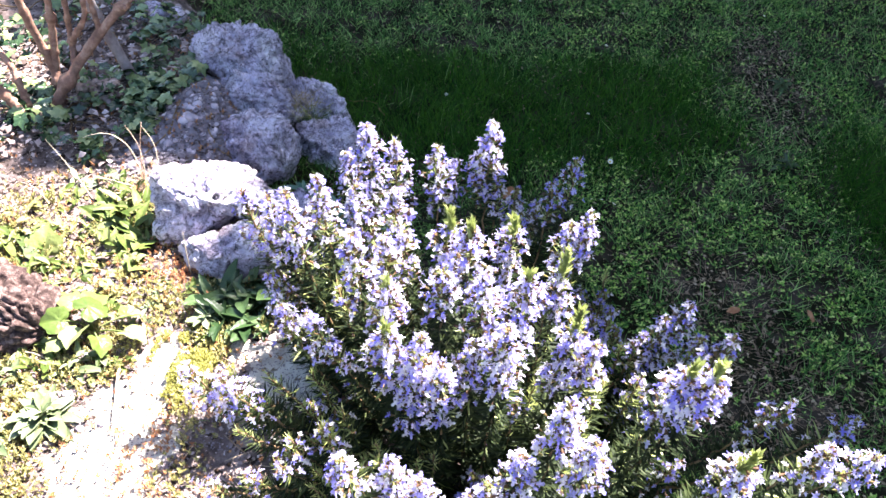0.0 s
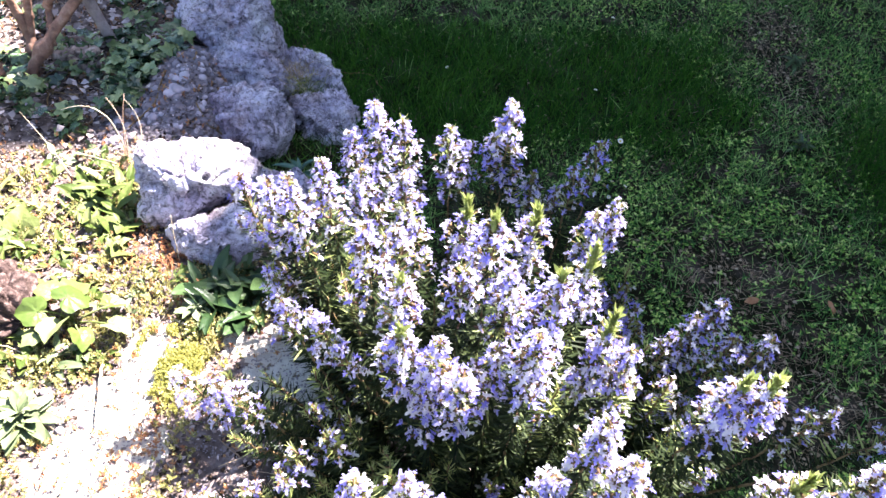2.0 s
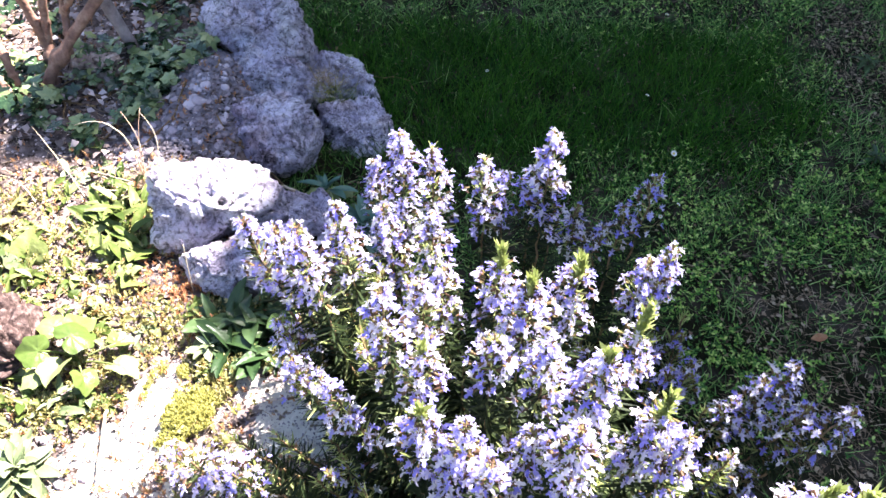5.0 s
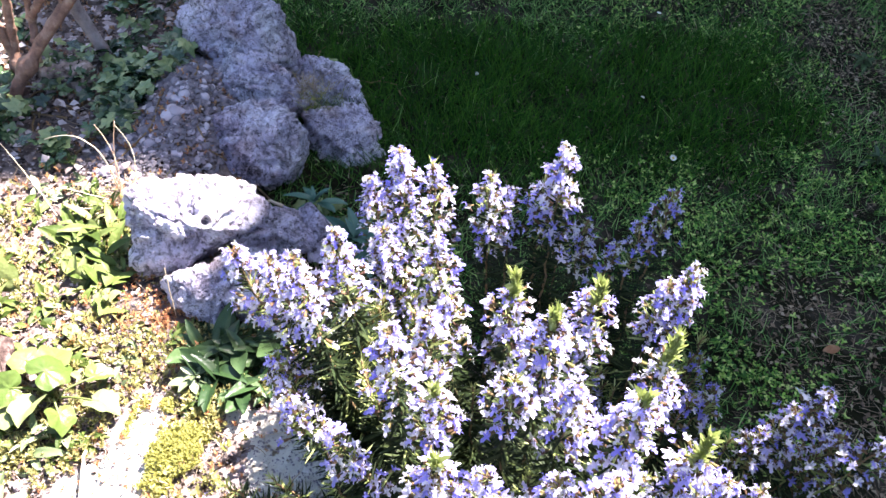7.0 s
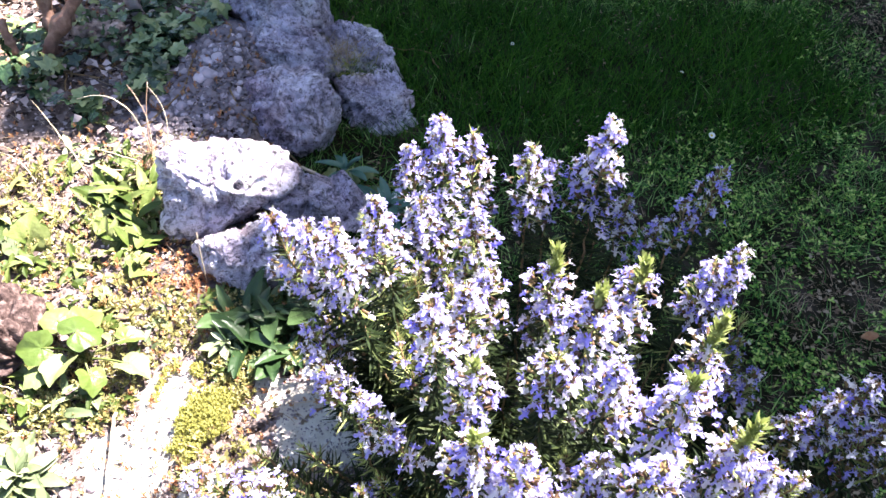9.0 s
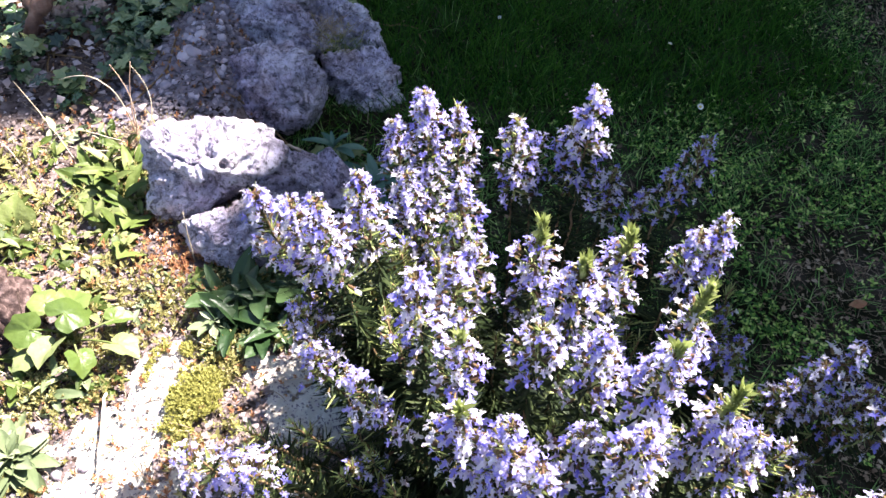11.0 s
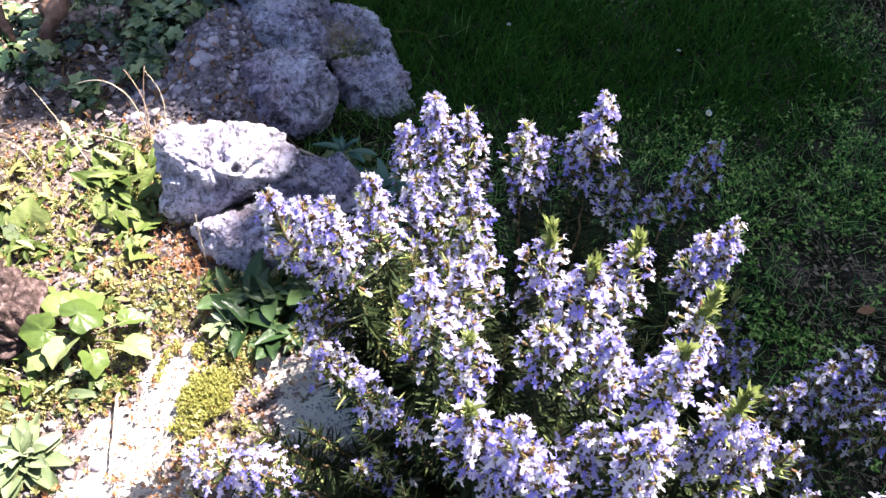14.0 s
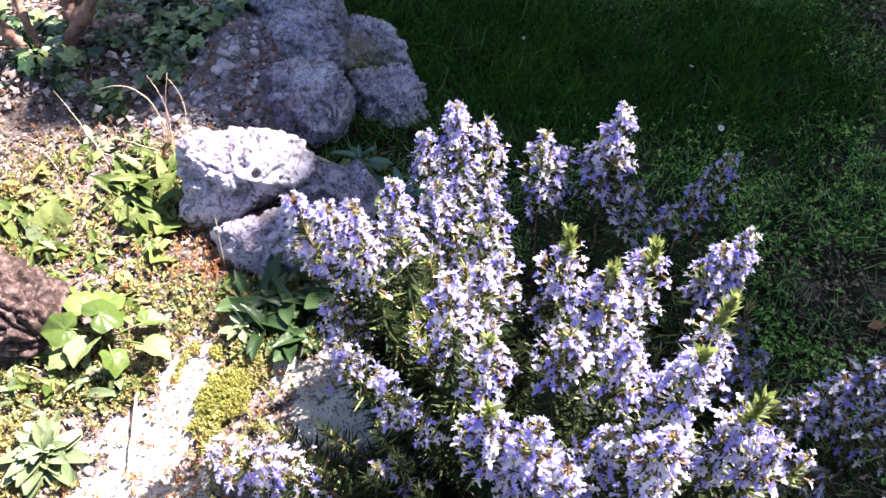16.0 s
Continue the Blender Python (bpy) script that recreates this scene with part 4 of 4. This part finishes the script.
clump("weed", (-0.72, 1.21, 0.14), "small weed among dry litter", OVATE + STRAP, M_SEDUM, 20, 0.05, 0.026, 19)
clump("weed", (-0.92, 1.2, 0.14), "small weed at the edge of the log", OVATE, M_BROAD, 14, 0.05, 0.035, 15)
clump("weed", (-0.57, 0.885, 0.14), "low grey-green weed under the broad leaves", STRAP, M_PALELEAF, 26, 0.05, 0.035, 20)
clump("weed", (-0.68, 0.84, 0.14), "low grey-green weed on the sunny bed", STRAP + OVATE[:1], M_PALELEAF, 24, 0.05, 0.03, 30)
clump("weed", (-0.69, 1.23, 0.14), "bright green weed with narrow leaves in the sun", STRAP, M_BROAD, 26, 0.045, 0.034, 31)
clump("weed", (-0.665, 1.33, 0.14), "leafy weed growing among dry stalks", OVATE + STRAP, M_BROAD, 26, 0.05, 0.032, 32)
clump("weed", (-0.535, 1.09, 0.14), "small weed with ovate leaves on the dry bed", OVATE, M_SEDUM, 24, 0.045, 0.024, 33)
clump("weed", (-0.79, 1.19, 0.14), "yellow-green weed behind the log", OVATE + STRAP, M_BROAD, 26, 0.05, 0.034, 34)
clump("weed", (-0.60, 1.10, 0.14), "low weed beside the broad-leaved plant", OVATE + BROAD[:1], M_BROAD, 14, 0.04, 0.026, 35)
clump("weed", (-0.47, 1.07, 0.14), "tiny pale weed on the dry bed", OVATE, M_PALELEAF, 20, 0.035, 0.018, 36)
clump("weed", (-0.74, 1.37, 0.14), "pale weed at the edge of the ivy", OVATE + STRAP, M_PALELEAF, 20, 0.045, 0.028, 37)
for x, y, shapes, count, spread, size, seed, label in (
        (-0.70, 1.10, OVATE + STRAP, 24, 0.045, 0.03, 61, "yellow-green weed in the dry litter of the bed"), (-0.66, 1.04, OVATE, 20, 0.035, 0.024, 62, "small weed behind the broad-leaved plant"),
        (-0.86, 1.16, STRAP + OVATE, 22, 0.05, 0.032, 63, "narrow-leaved weed beside the log"), (-0.55, 1.03, OVATE + BROAD[:1], 16, 0.035, 0.024, 64, "low weed with mixed leaves on the bed"),
        (-0.49, 1.02, OVATE, 22, 0.035, 0.018, 65, "tiny weed at the edge of the pale earth"), (-0.57, 1.19, STRAP + BROAD[:1], 20, 0.04, 0.036, 66, "bright weed near the foot of the pale rock"),
        (-0.52, 0.90, STRAP, 26, 0.035, 0.026, 67, "grassy weed beside a bleached stick"), (-0.62, 0.90, STRAP + OVATE, 30, 0.05, 0.03, 68, "dark green weed in the shade of broad leaves"),
        (-0.78, 1.31, OVATE + STRAP, 18, 0.045, 0.03, 69, "sunlit weed at the border of the ivy"), (-0.70, 1.385, OVATE, 16, 0.04, 0.02, 70, "pale-leaved weed among dry stalks"),
        (-0.36, 0.985, STRAP, 22, 0.03, 0.022, 71, "thin weed beside the moss cushion"), (-0.42, 1.09, OVATE, 20, 0.03, 0.018, 72, "low weed beside the dark leafy plant")):
    clump("weed", (x, y, 0.14), label, shapes, M_PALELEAF if seed in (65, 70) else M_BROAD, count, spread, size, seed)
rosette("gap_plant", (-0.20, 1.40, 0.06), "bluish-green leafy plant in the gap between stones and rosemary", STRAP + OVATE[:1], M_BLUELEAF, 14, 0.085, 1.6, 18)
rosette("gap_plant", (-0.295, 1.49, 0.06), "small bluish-green plant under the edge of a boulder", STRAP + OVATE[:1], M_BLUELEAF, 10, 0.06, 1.4, 38)
rosette("lawn_weed", (0.934, 1.88, 0.0), "flat bluish-green weed in the shaded lawn", STRAP, M_DARKLEAF, 14, 0.04, 0.5, 16)
rosette("lawn_weed", (1.02, 2.30, 0.0), "dark weed rosette beside a bare patch of lawn", STRAP, M_DARKLEAF, 16, 0.045, 0.5, 17)

# ---- dry stalks, stick, litter ----
stalks = thing("dry_stalks", (-0.625, 1.38, 0.13), "dead straw-coloured stalks arching over the ivy", "dry stalks")
for a, b, c, w in (((-0.625, 1.39, 0.14), (-0.625, 1.40, 0.31), (-0.758, 1.43, 0.225), 0.0014),
                   ((-0.625, 1.38, 0.14), (-0.607, 1.41, 0.22), (-0.672, 1.455, 0.25), 0.0011),
                   ((-0.612, 1.38, 0.14), (-0.640, 1.41, 0.19), (-0.632, 1.455, 0.262), 0.0012),
                   ((-0.612, 1.385, 0.14), (-0.575, 1.43, 0.21), (-0.642, 1.47, 0.24), 0.001),
                   ((-0.70, 1.311, 0.145), (-0.76, 1.36, 0.2), (-0.845, 1.43, 0.21), 0.0011),
                   ((-0.63, 1.37, 0.15), (-0.68, 1.36, 0.175), (-0.72, 1.37, 0.17), 0.0012),
                   ((-0.64, 1.35, 0.15), (-0.69, 1.32, 0.165), (-0.73, 1.335, 0.165), 0.0012),
                   ((-0.79, 1.29, 0.15), (-0.83, 1.33, 0.17), (-0.88, 1.34, 0.16), 0.0011),
                   ((-0.44, 1.13, 0.15), (-0.445, 1.14, 0.2), (-0.45, 1.155, 0.235), 0.0011),
                   ((-0.60, 1.36, 0.14), (-0.59, 1.38, 0.17), (-0.585, 1.40, 0.21), 0.0011),
                   ((-0.595, 1.37, 0.14), (-0.61, 1.37, 0.17), (-0.615, 1.39, 0.20), 0.0011)):
    solid("stalk", *tube(bend(a, b, c, 14) + rng.normal(0, 0.0003, (14, 3)), np.linspace(w, w * 0.5, 14), 5), M_TWIG if 0.24 < c[2] < 0.27 else M_STALK, stalks)


def stick(points, r, label):
    P = bend(*points, 12) + rng.normal(0, 0.0009, (12, 3))
    ob = solid("stick", *tube(P, np.linspace(r, r * 0.7, 12), 7), M_STALK)
    tagged(ob, label, "stick")


stick(((-0.488, 0.886, 0.155), (-0.475, 0.84, 0.152), (-0.459, 0.78, 0.15)), 0.0023, "thin bleached stick lying across the dry earth")
stick(((-0.33, 1.40, 0.15), (-0.36, 1.41, 0.155), (-0.38, 1.40, 0.15)), 0.003, "pale stick wedged under a boulder")
stick(((-0.40, 0.99, 0.15), (-0.37, 0.97, 0.16), (-0.335, 0.985, 0.15)), 0.0012, "thin forked twig beside the dark rosette")
stick(((-0.68, 0.905, 0.155), (-0.64, 0.90, 0.16), (-0.60, 0.885, 0.155)), 0.0013, "short dry twig on the bed")


def dead_leaf(x, y, a, size, label):
    v, f = leaf_shape(lambda u: 0.3 * math.sin(math.pi * min(1, u * 0.95 + 0.03)) ** 0.8, cup=0.7, droop=-0.3, wave=0.05)
    ob = new("fallen_leaf", mesh("fallen_leaf", v, f, [M_DEAD]))
    ob.matrix_world = turned((x, y, float(height(x, y)) + 0.014), (math.cos(a), math.sin(a), 0.1), 0.3, size)
    tagged(ob, label, "leaf", "fallen leaves")


dead_leaf(0.668, 1.30, 0.1, 0.028, "curled orange-brown dead leaf lying on the grass")
dead_leaf(0.86, 1.30, 2.0, 0.03, "small brown dead leaf on the shaded lawn")
dead_leaf(0.17, 1.62, 1.0, 0.04, "dull dead leaf at the edge of the dark grass")


def daisy():
    d = thing("daisy", (0, 0, 0), "small white daisy with a yellow eye in the shaded grass", "daisy", "daisies in the lawn")
    solid("flower_stem", *tube([(0, 0, -0.01), (0.001, 0.001, 0.015), (0, 0, 0.03)], 0.0008, 5), M_GRASS, d)
    v, f = strip(3, lambda u: 0.13 + 0.1 * u, lambda u: 0.12 * u * u)
    n = 17
    a = np.arange(n) * 2 * np.pi / n
    V, F = strew(v, f, np.tile([(0, 0, 0.03)], (n, 1)), frames_of(np.stack([np.cos(a), np.sin(a), 0 * a + 0.15], -1), 0 * a), np.full(n, 0.0095))
    solid("petals", V, F, M_WHITE, d, "ring of white petals")
    bm = bmesh.new()
    bmesh.ops.create_icosphere(bm, subdivisions=2, radius=0.0032, matrix=Matrix.Translation((0, 0, 0.0305)) @ Matrix.Diagonal((1, 1, 0.6, 1)))
    me = bpy.data.meshes.new("eye")
    bm.to_mesh(me), bm.free()
    me.materials.append(M_YELLOW)
    o = new("eye", me)
    o.parent = d
    return d


first = daisy()
first.matrix_world = pose(0.441, 1.795, 0.012, 24, 8, 0) @ Matrix.Diagonal((0.88, 0.88, 1, 1))
for x, y, s, rx, ry in ((0.399, 2.02, 0.7, -20, 10), (-0.001, 2.06, 0.6, 10, -14), (0.481, 2.43, 0.75, -10, 0), (0.415, 1.635, 0.6, -35, 10), (0.437, 1.625, 0.65, -10, 25),
                        (0.407, 1.595, 0.6, 15, -20), (0.395, 1.64, 0.5, -45, 0), (1.05, 2.75, 0.6, 5, 5), (0.2, 2.72, 0.5, 0, 10)):
    copy_thing(first, pose(x, y, float(height(x, y)) + 0.008, rx + 15, ry, 40 * x) @ Matrix.Diagonal((s, s, s, 1)))

# ---- lawn ----


def lawn_places(n, keep, seed, area=((-1.0, 2.0), (0.45, 3.35))):
    r = np.random.default_rng(seed)
    x, y = r.uniform(*area[0], n), r.uniform(*area[1], n)
    ok = (bedness(x, y) + 0.3 * (fbm(x * 16, y * 16, 2) - 0.5) < 0.3) & (r.random(n) < keep(x, y))
    x, y = x[ok], y[ok]
    return np.stack([x, y, height(x, y)], -1)


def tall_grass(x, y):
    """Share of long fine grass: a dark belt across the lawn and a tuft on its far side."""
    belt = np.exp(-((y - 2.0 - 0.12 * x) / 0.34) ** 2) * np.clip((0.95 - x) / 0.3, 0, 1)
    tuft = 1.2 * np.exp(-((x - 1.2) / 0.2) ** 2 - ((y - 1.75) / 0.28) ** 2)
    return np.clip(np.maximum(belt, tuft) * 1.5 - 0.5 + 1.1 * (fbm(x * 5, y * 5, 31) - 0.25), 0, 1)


def bare(x, y):
    a = np.exp(-((x - 1.0) / 0.1) ** 2 - ((y - 2.36) / 0.34) ** 2)
    b = np.exp(-((x - 0.72) / 0.16) ** 2 - ((y - 1.05) / 0.18) ** 2)
    c = 0.85 * np.exp(-((x - 0.67) / 0.12) ** 2 - ((y - 1.36) / 0.13) ** 2)
    return np.clip(np.maximum(np.maximum(a, b), c) * 1.6 + 0.8 * (fbm(x * 14, y * 14, 17) - 0.5), 0, 1)


def grass(name, places, lengths, wide, material, lay, label, seed):
    r = np.random.default_rng(seed)
    n = len(places)
    a = r.uniform(0, 2 * np.pi, n)
    way = np.stack([np.cos(a) * lay, np.sin(a) * lay, np.ones(n)], -1) + r.normal(0, 0.25, (n, 3)) * [1, 1, 0.3]
    v, f = strip(3, lambda u: 0.5 * (1 - 0.6 * u), lambda u: -0.35 * u * u)
    size = np.stack([lengths, np.full(n, wide) * r.uniform(0.7, 1.3, n), lengths], -1)
    V, F = strew(v, f, places - [0, 0, 0.003], frames_of(way, r.normal(0, 0.6, n)), size)
    tagged(solid(name, V, F, material), label, "grass", kind="stuff")


r0 = np.random.default_rng(3)
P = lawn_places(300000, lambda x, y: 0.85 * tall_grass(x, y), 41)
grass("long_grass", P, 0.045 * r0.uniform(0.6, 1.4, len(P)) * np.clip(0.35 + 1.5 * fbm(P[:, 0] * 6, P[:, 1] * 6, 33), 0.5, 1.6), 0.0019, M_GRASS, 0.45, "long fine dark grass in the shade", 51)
P = lawn_places(26000, lambda x, y: 0.35 * tall_grass(x, y) * (fbm(x * 7, y * 7, 35) > 0.5), 49)
grass("pale_blades", P, 0.055 * r0.uniform(0.6, 1.5, len(P)), 0.0016, M_LAWN, 0.5, "scattered paler blades standing in the long grass", 59)
P = lawn_places(330000, lambda x, y: 0.6 * np.clip(4 * (fbm(x * 13, y * 13, 67) - 0.32), 0.15, 1) * (1 - tall_grass(x, y)) * (1 - 0.8 * bare(x, y)), 42)
grass("short_grass", P, 0.031 * r0.uniform(0.5, 1.5, len(P)), 0.0021, M_LAWN, 0.8, "short trodden lawn grass in the shade", 52)
P = lawn_places(80000, lambda x, y: 0.1 + 0.22 * (x > 0.5) + 0.8 * bare(x, y) * (1 - tall_grass(x, y)), 43)
grass("dry_grass", P, 0.03 * r0.uniform(0.4, 1.6, len(P)), 0.0014, M_WITHER, 1.4, "dry straw-coloured blades scattered in the lawn", 53)



def far_places(n, seed):
    """Lawn all round the garden, thinning out with distance; the near part has its own, finer grass."""
    r = np.random.default_rng(seed)
    a, q = r.uniform(0, 2 * np.pi, n), 1.2 + 7.0 * r.random(n) ** 1.3
    x, y = 0.2 + q * np.cos(a), 1.6 + q * np.sin(a)
    near = (x > -1.0) & (x < 2.0) & (y > 0.45) & (y < 3.35)
    ok = ~near & (bedness(x, y) < 0.3)
    return np.stack([x[ok], y[ok], height(x[ok], y[ok])], -1)


P = far_places(130000, 48)
grass("outer_lawn", P, 0.05 * r0.uniform(0.5, 1.4, len(P)), 0.006, M_LAWN, 0.7, "rough lawn grass spreading away from the bed", 58)
TREFOIL = []
for q in (0, 2.1, 4.2):
    v, f = strip(3, lambda u: 0.16 + 0.5 * u * (1.15 - u), lambda u: 0.25 * u)
    c, s = math.cos(q), math.sin(q)
    TREFOIL.append((np.stack([v[:, 0] * c - v[:, 1] * s, v[:, 0] * s + v[:, 1] * c, v[:, 2]], -1), f))
TV, TF, _ = joined(TREFOIL)
SPRIG = []
for q in range(7):
    v, f = strip(2, lambda u: 0.2 * (1 - 0.5 * abs(u - 0.5)), lambda u: 0.1 * u)
    a = q * 2.4
    R = frames_of(np.array([[math.cos(a), math.sin(a), 0.5 + 0.1 * q]]), np.array([0.2]))[0]
    SPRIG.append((v @ R.T * 0.6 + [0, 0, 0.12 * q], f))
SV, SF, _ = joined(SPRIG)


def leaflets(name, places, low, high, size, material, label, seed, shape=None, category="weeds"):
    tv, tf = shape or (TV, TF)
    r = np.random.default_rng(seed)
    n = len(places)
    a = r.uniform(0, 2 * np.pi, n)
    way = np.stack([np.cos(a), np.sin(a), r.normal(0, 0.25, n)], -1)
    up = places + np.stack([0 * a, 0 * a, r.uniform(low, high, n)], -1)
    V, F = strew(tv, tf, up, frames_of(way, r.normal(0, 0.35, n)), r.uniform(*size, n))
    tagged(solid(name, V, F, material), label, category, kind="stuff")


P = lawn_places(170000, lambda x, y: np.interp(y, [1.7, 2.2], [0.9, 0.4]) * np.clip((x - 0.1) / 0.4, 0.3, 1) * ((x > -0.08) | (y > 1.9)) * (1 - tall_grass(x, y)) * (1 - 0.9 * bare(x, y)) * (fbm(x * 7, y * 7, 61) > 0.34) * np.clip(5 * (fbm(x * 21, y * 21, 63) - 0.4), 0.08, 1), 44)
leaflets("clover", P, 0.006, 0.03, (0.0034, 0.008), M_CLOVER, "clover and small round-leaved weeds in the shaded lawn", 54)
P = lawn_places(50000, lambda x, y: 0.6 * (1 - tall_grass(x, y)) * (1 - 0.8 * bare(x, y)) * (x > 0.25) * np.clip(5 * (fbm(x * 15, y * 15, 66) - 0.42), 0.05, 1), 46)
leaflets("lawn_weeds", P, 0.004, 0.022, (0.006, 0.014), M_CLOVER, "low creeping weeds with tiny leaves in the lawn", 56, (SV, SF))


# ---- low growth and litter on the bed ----


def bed_places(n, keep, seed, area=((-1.15, 0.1), (0.45, 2.25))):
    r = np.random.default_rng(seed)
    x, y = r.uniform(*area[0], n), r.uniform(*area[1], n)
    ok = (bedness(x, y) > 0.55) & (r.random(n) < keep(x, y))
    x, y = x[ok], y[ok]
    return np.stack([x, y, height(x, y)], -1)


def green_bed(x, y):
    near = np.clip((1.42 - y) / 0.15, 0, 1) * np.clip((np.where(y < 0.92, -0.28, -0.16) - x) / 0.1, 0, 1)
    return np.clip(near * (1 - np.clip(2.2 * paleness(x, y) - 0.3, 0, 1)) * np.clip(3.2 * (fbm(x * 11, y * 11, 71) - 0.27), 0.06, 1), 0, 1)


def rusty(x, y):
    return np.exp(-((x + 0.47) / 0.07) ** 2 - ((y - 1.14) / 0.06) ** 2) + 0.5 * np.exp(-((x + 0.4) / 0.05) ** 2 - ((y - 0.72) / 0.06) ** 2)


P = bed_places(105000, lambda x, y: np.where(y > 1.08, 0.36, 0.62) * green_bed(x, y) * (1 - 0.85 * rusty(x, y)), 81)
leaflets("low_weeds", P, 0.0, 0.016, (0.003, 0.0135), M_SEDUM, "yellow-green low weeds covering the sunny bed", 91, (SV, SF))
P = bed_places(9000, lambda x, y: 0.5 * green_bed(x, y) * (fbm(x * 13, y * 13, 78) > 0.5), 82)
leaflets("bed_clover", P, 0.006, 0.02, (0.005, 0.010), M_SEDUM, "small trefoil leaves among the low weeds", 92)
P = bed_places(42000, lambda x, y: np.clip(0.8 * rusty(x, y) + 0.08, 0, 1) * (x < -0.2), 83)
leaflets("rusty_weeds", P, 0.0, 0.012, (0.006, 0.013), M_RUST, "reddish-brown withered low weeds", 93, (SV, SF))
P = bed_places(26000, lambda x, y: np.clip(1.0 * np.exp(-((x + 0.37) / 0.036) ** 2 - ((y - 0.905) / 0.045) ** 2) + 1.2 * (fbm(x * 40, y * 40, 77) - 0.62), 0, 1), 84, ((-0.45, -0.3), (0.82, 0.99)))
P[:, 2] += 0.012 * np.exp(-((P[:, 0] + 0.375) / 0.045) ** 2 - ((P[:, 1] - 0.905) / 0.05) ** 2)
leaflets("moss_cushion", P, 0.0, 0.010, (0.003, 0.009), M_MOSS, "yellow-green moss cushion on the pale earth", 94, (SV, SF), "moss")
FLAKE = (np.array([(0, -0.3, 0), (0.3, 0.35, 0.12), (0.65, -0.32, 0.1), (1, 0.1, 0), (0.5, 0.0, 0.2)]), np.array([(0, 4, 1), (0, 2, 4), (2, 3, 4), (4, 3, 1)]))
P = bed_places(44000, lambda x, y: np.where(x > -0.2, 0.3, 0.55) * (1 - 0.93 * np.clip(2 * paleness(x, y), 0, 1)), 85)
leaflets("leaf_litter", P, 0.0, 0.006, (0.003, 0.0095), M_LITTER, "brown crumbled leaf litter and bark on the bed", 95, FLAKE, "litter")
P = bed_places(17000, lambda x, y: np.clip((y - 1.41) / 0.08, 0, 1) * np.clip((-0.62 - x) / 0.08, 0, 1) * 0.6, 89)
leaflets("dry_leaf_litter", P, 0.003, 0.032, (0.008, 0.024), M_LITTER, "pale dry leaves and bark lying between the ivy", 97, FLAKE, "litter")
P = lawn_places(60000, lambda x, y: 0.05 + 0.5 * bare(x, y) * (1 - tall_grass(x, y)), 47)
leaflets("lawn_litter", P, 0.0, 0.008, (0.004, 0.013), M_WITHER, "dry leaf crumbs on bare patches of the lawn", 98, FLAKE, "litter")
P = bed_places(6000, lambda x, y: np.where((x > -0.74) & (y > 1.4), 0.06, 0.6), 86)
r1 = np.random.default_rng(6)
a = r1.uniform(0, 6.28, len(P))
V, F = strew(*strip(3, lambda u: 0.02, lambda u: 0.1 * math.sin(3 * u)), P + [0, 0, 0.005], frames_of(np.stack([np.cos(a), np.sin(a), r1.normal(0.1, 0.2, len(P))], -1), a), r1.uniform(0.012, 0.05, len(P)))
tagged(solid("straw", V, F, M_STRAW), "dry straws and fine twigs lying on the bed", "straw", kind="stuff")
P = bed_places(5200, lambda x, y: green_bed(x, y) * (np.exp(-((x + 0.58) / 0.06) ** 2 - ((y - 0.87) / 0.035) ** 2) + 0.6 * np.exp(-((x + 0.3) / 0.08) ** 2 - ((y - 0.98) / 0.03) ** 2) + 0.03), 87)
grass("bed_grass", P, 0.035 * r1.uniform(0.5, 1.3, len(P)), 0.002, M_CLOVER, 0.9, "thin tufts of grass growing in the bed", 57)

P = bed_places(6500, lambda x, y: np.clip((x + 0.74) / 0.06, 0, 1) * np.clip((y - 1.38) / 0.08, 0, 1), 99, ((-0.74, -0.48), (1.38, 1.82)))
leaflets("rubble", P, 0.0, 0.006, (0.004, 0.014), M_PEBBLE, "grey stone chips and crumbs on the slope beside the boulders", 99, FLAKE, "rubble")
# gravel crumbs on the bare earth, dry tufts on the boulders
P = bed_places(26000, lambda x, y: np.clip(1.6 * paleness(x, y), 0.05, 0.6), 88, ((-0.75, -0.1), (0.5, 1.1)))
leaflets("gravel", P, -0.001, 0.002, (0.0015, 0.0055), M_PEBBLE, "fine gravel and crumbs on the pale dry earth", 96, FLAKE, "gravel")


def rock_tuft(x, y, z, n, spread, material, label, seed):
    r = np.random.default_rng(seed)
    q = np.stack([x + r.normal(0, spread, n), y + r.normal(0, spread, n), z + r.normal(0, 0.006, n)], -1)
    grass("dry_tuft", q, 0.035 * r.uniform(0.5, 1.4, n), 0.0016, material, 1.2, label, seed)


rock_tuft(-0.36, 1.78, 0.14, 150, 0.022, M_STRAW, "dry grass tuft between two boulders", 101)
rock_tuft(-0.34, 1.76, 0.13, 70, 0.025, M_MOSS, "yellowish grass growing between two boulders", 102)
rock_tuft(-0.60, 1.40, 0.14, 160, 0.018, M_STRAW, "dry straw tuft at the back of the pale rock", 103)
rock_tuft(-0.615, 1.38, 0.15, 120, 0.012, M_STRAW, "pinkish dry stems beside the pale rock", 106)
rock_tuft(-0.56, 1.40, 0.15, 90, 0.022, M_MOSS, "yellow-green tuft behind the pale rock", 104)
rock_tuft(-0.23, 1.45, 0.04, 160, 0.05, M_GRASS, "dark grass between stones and rosemary", 105)
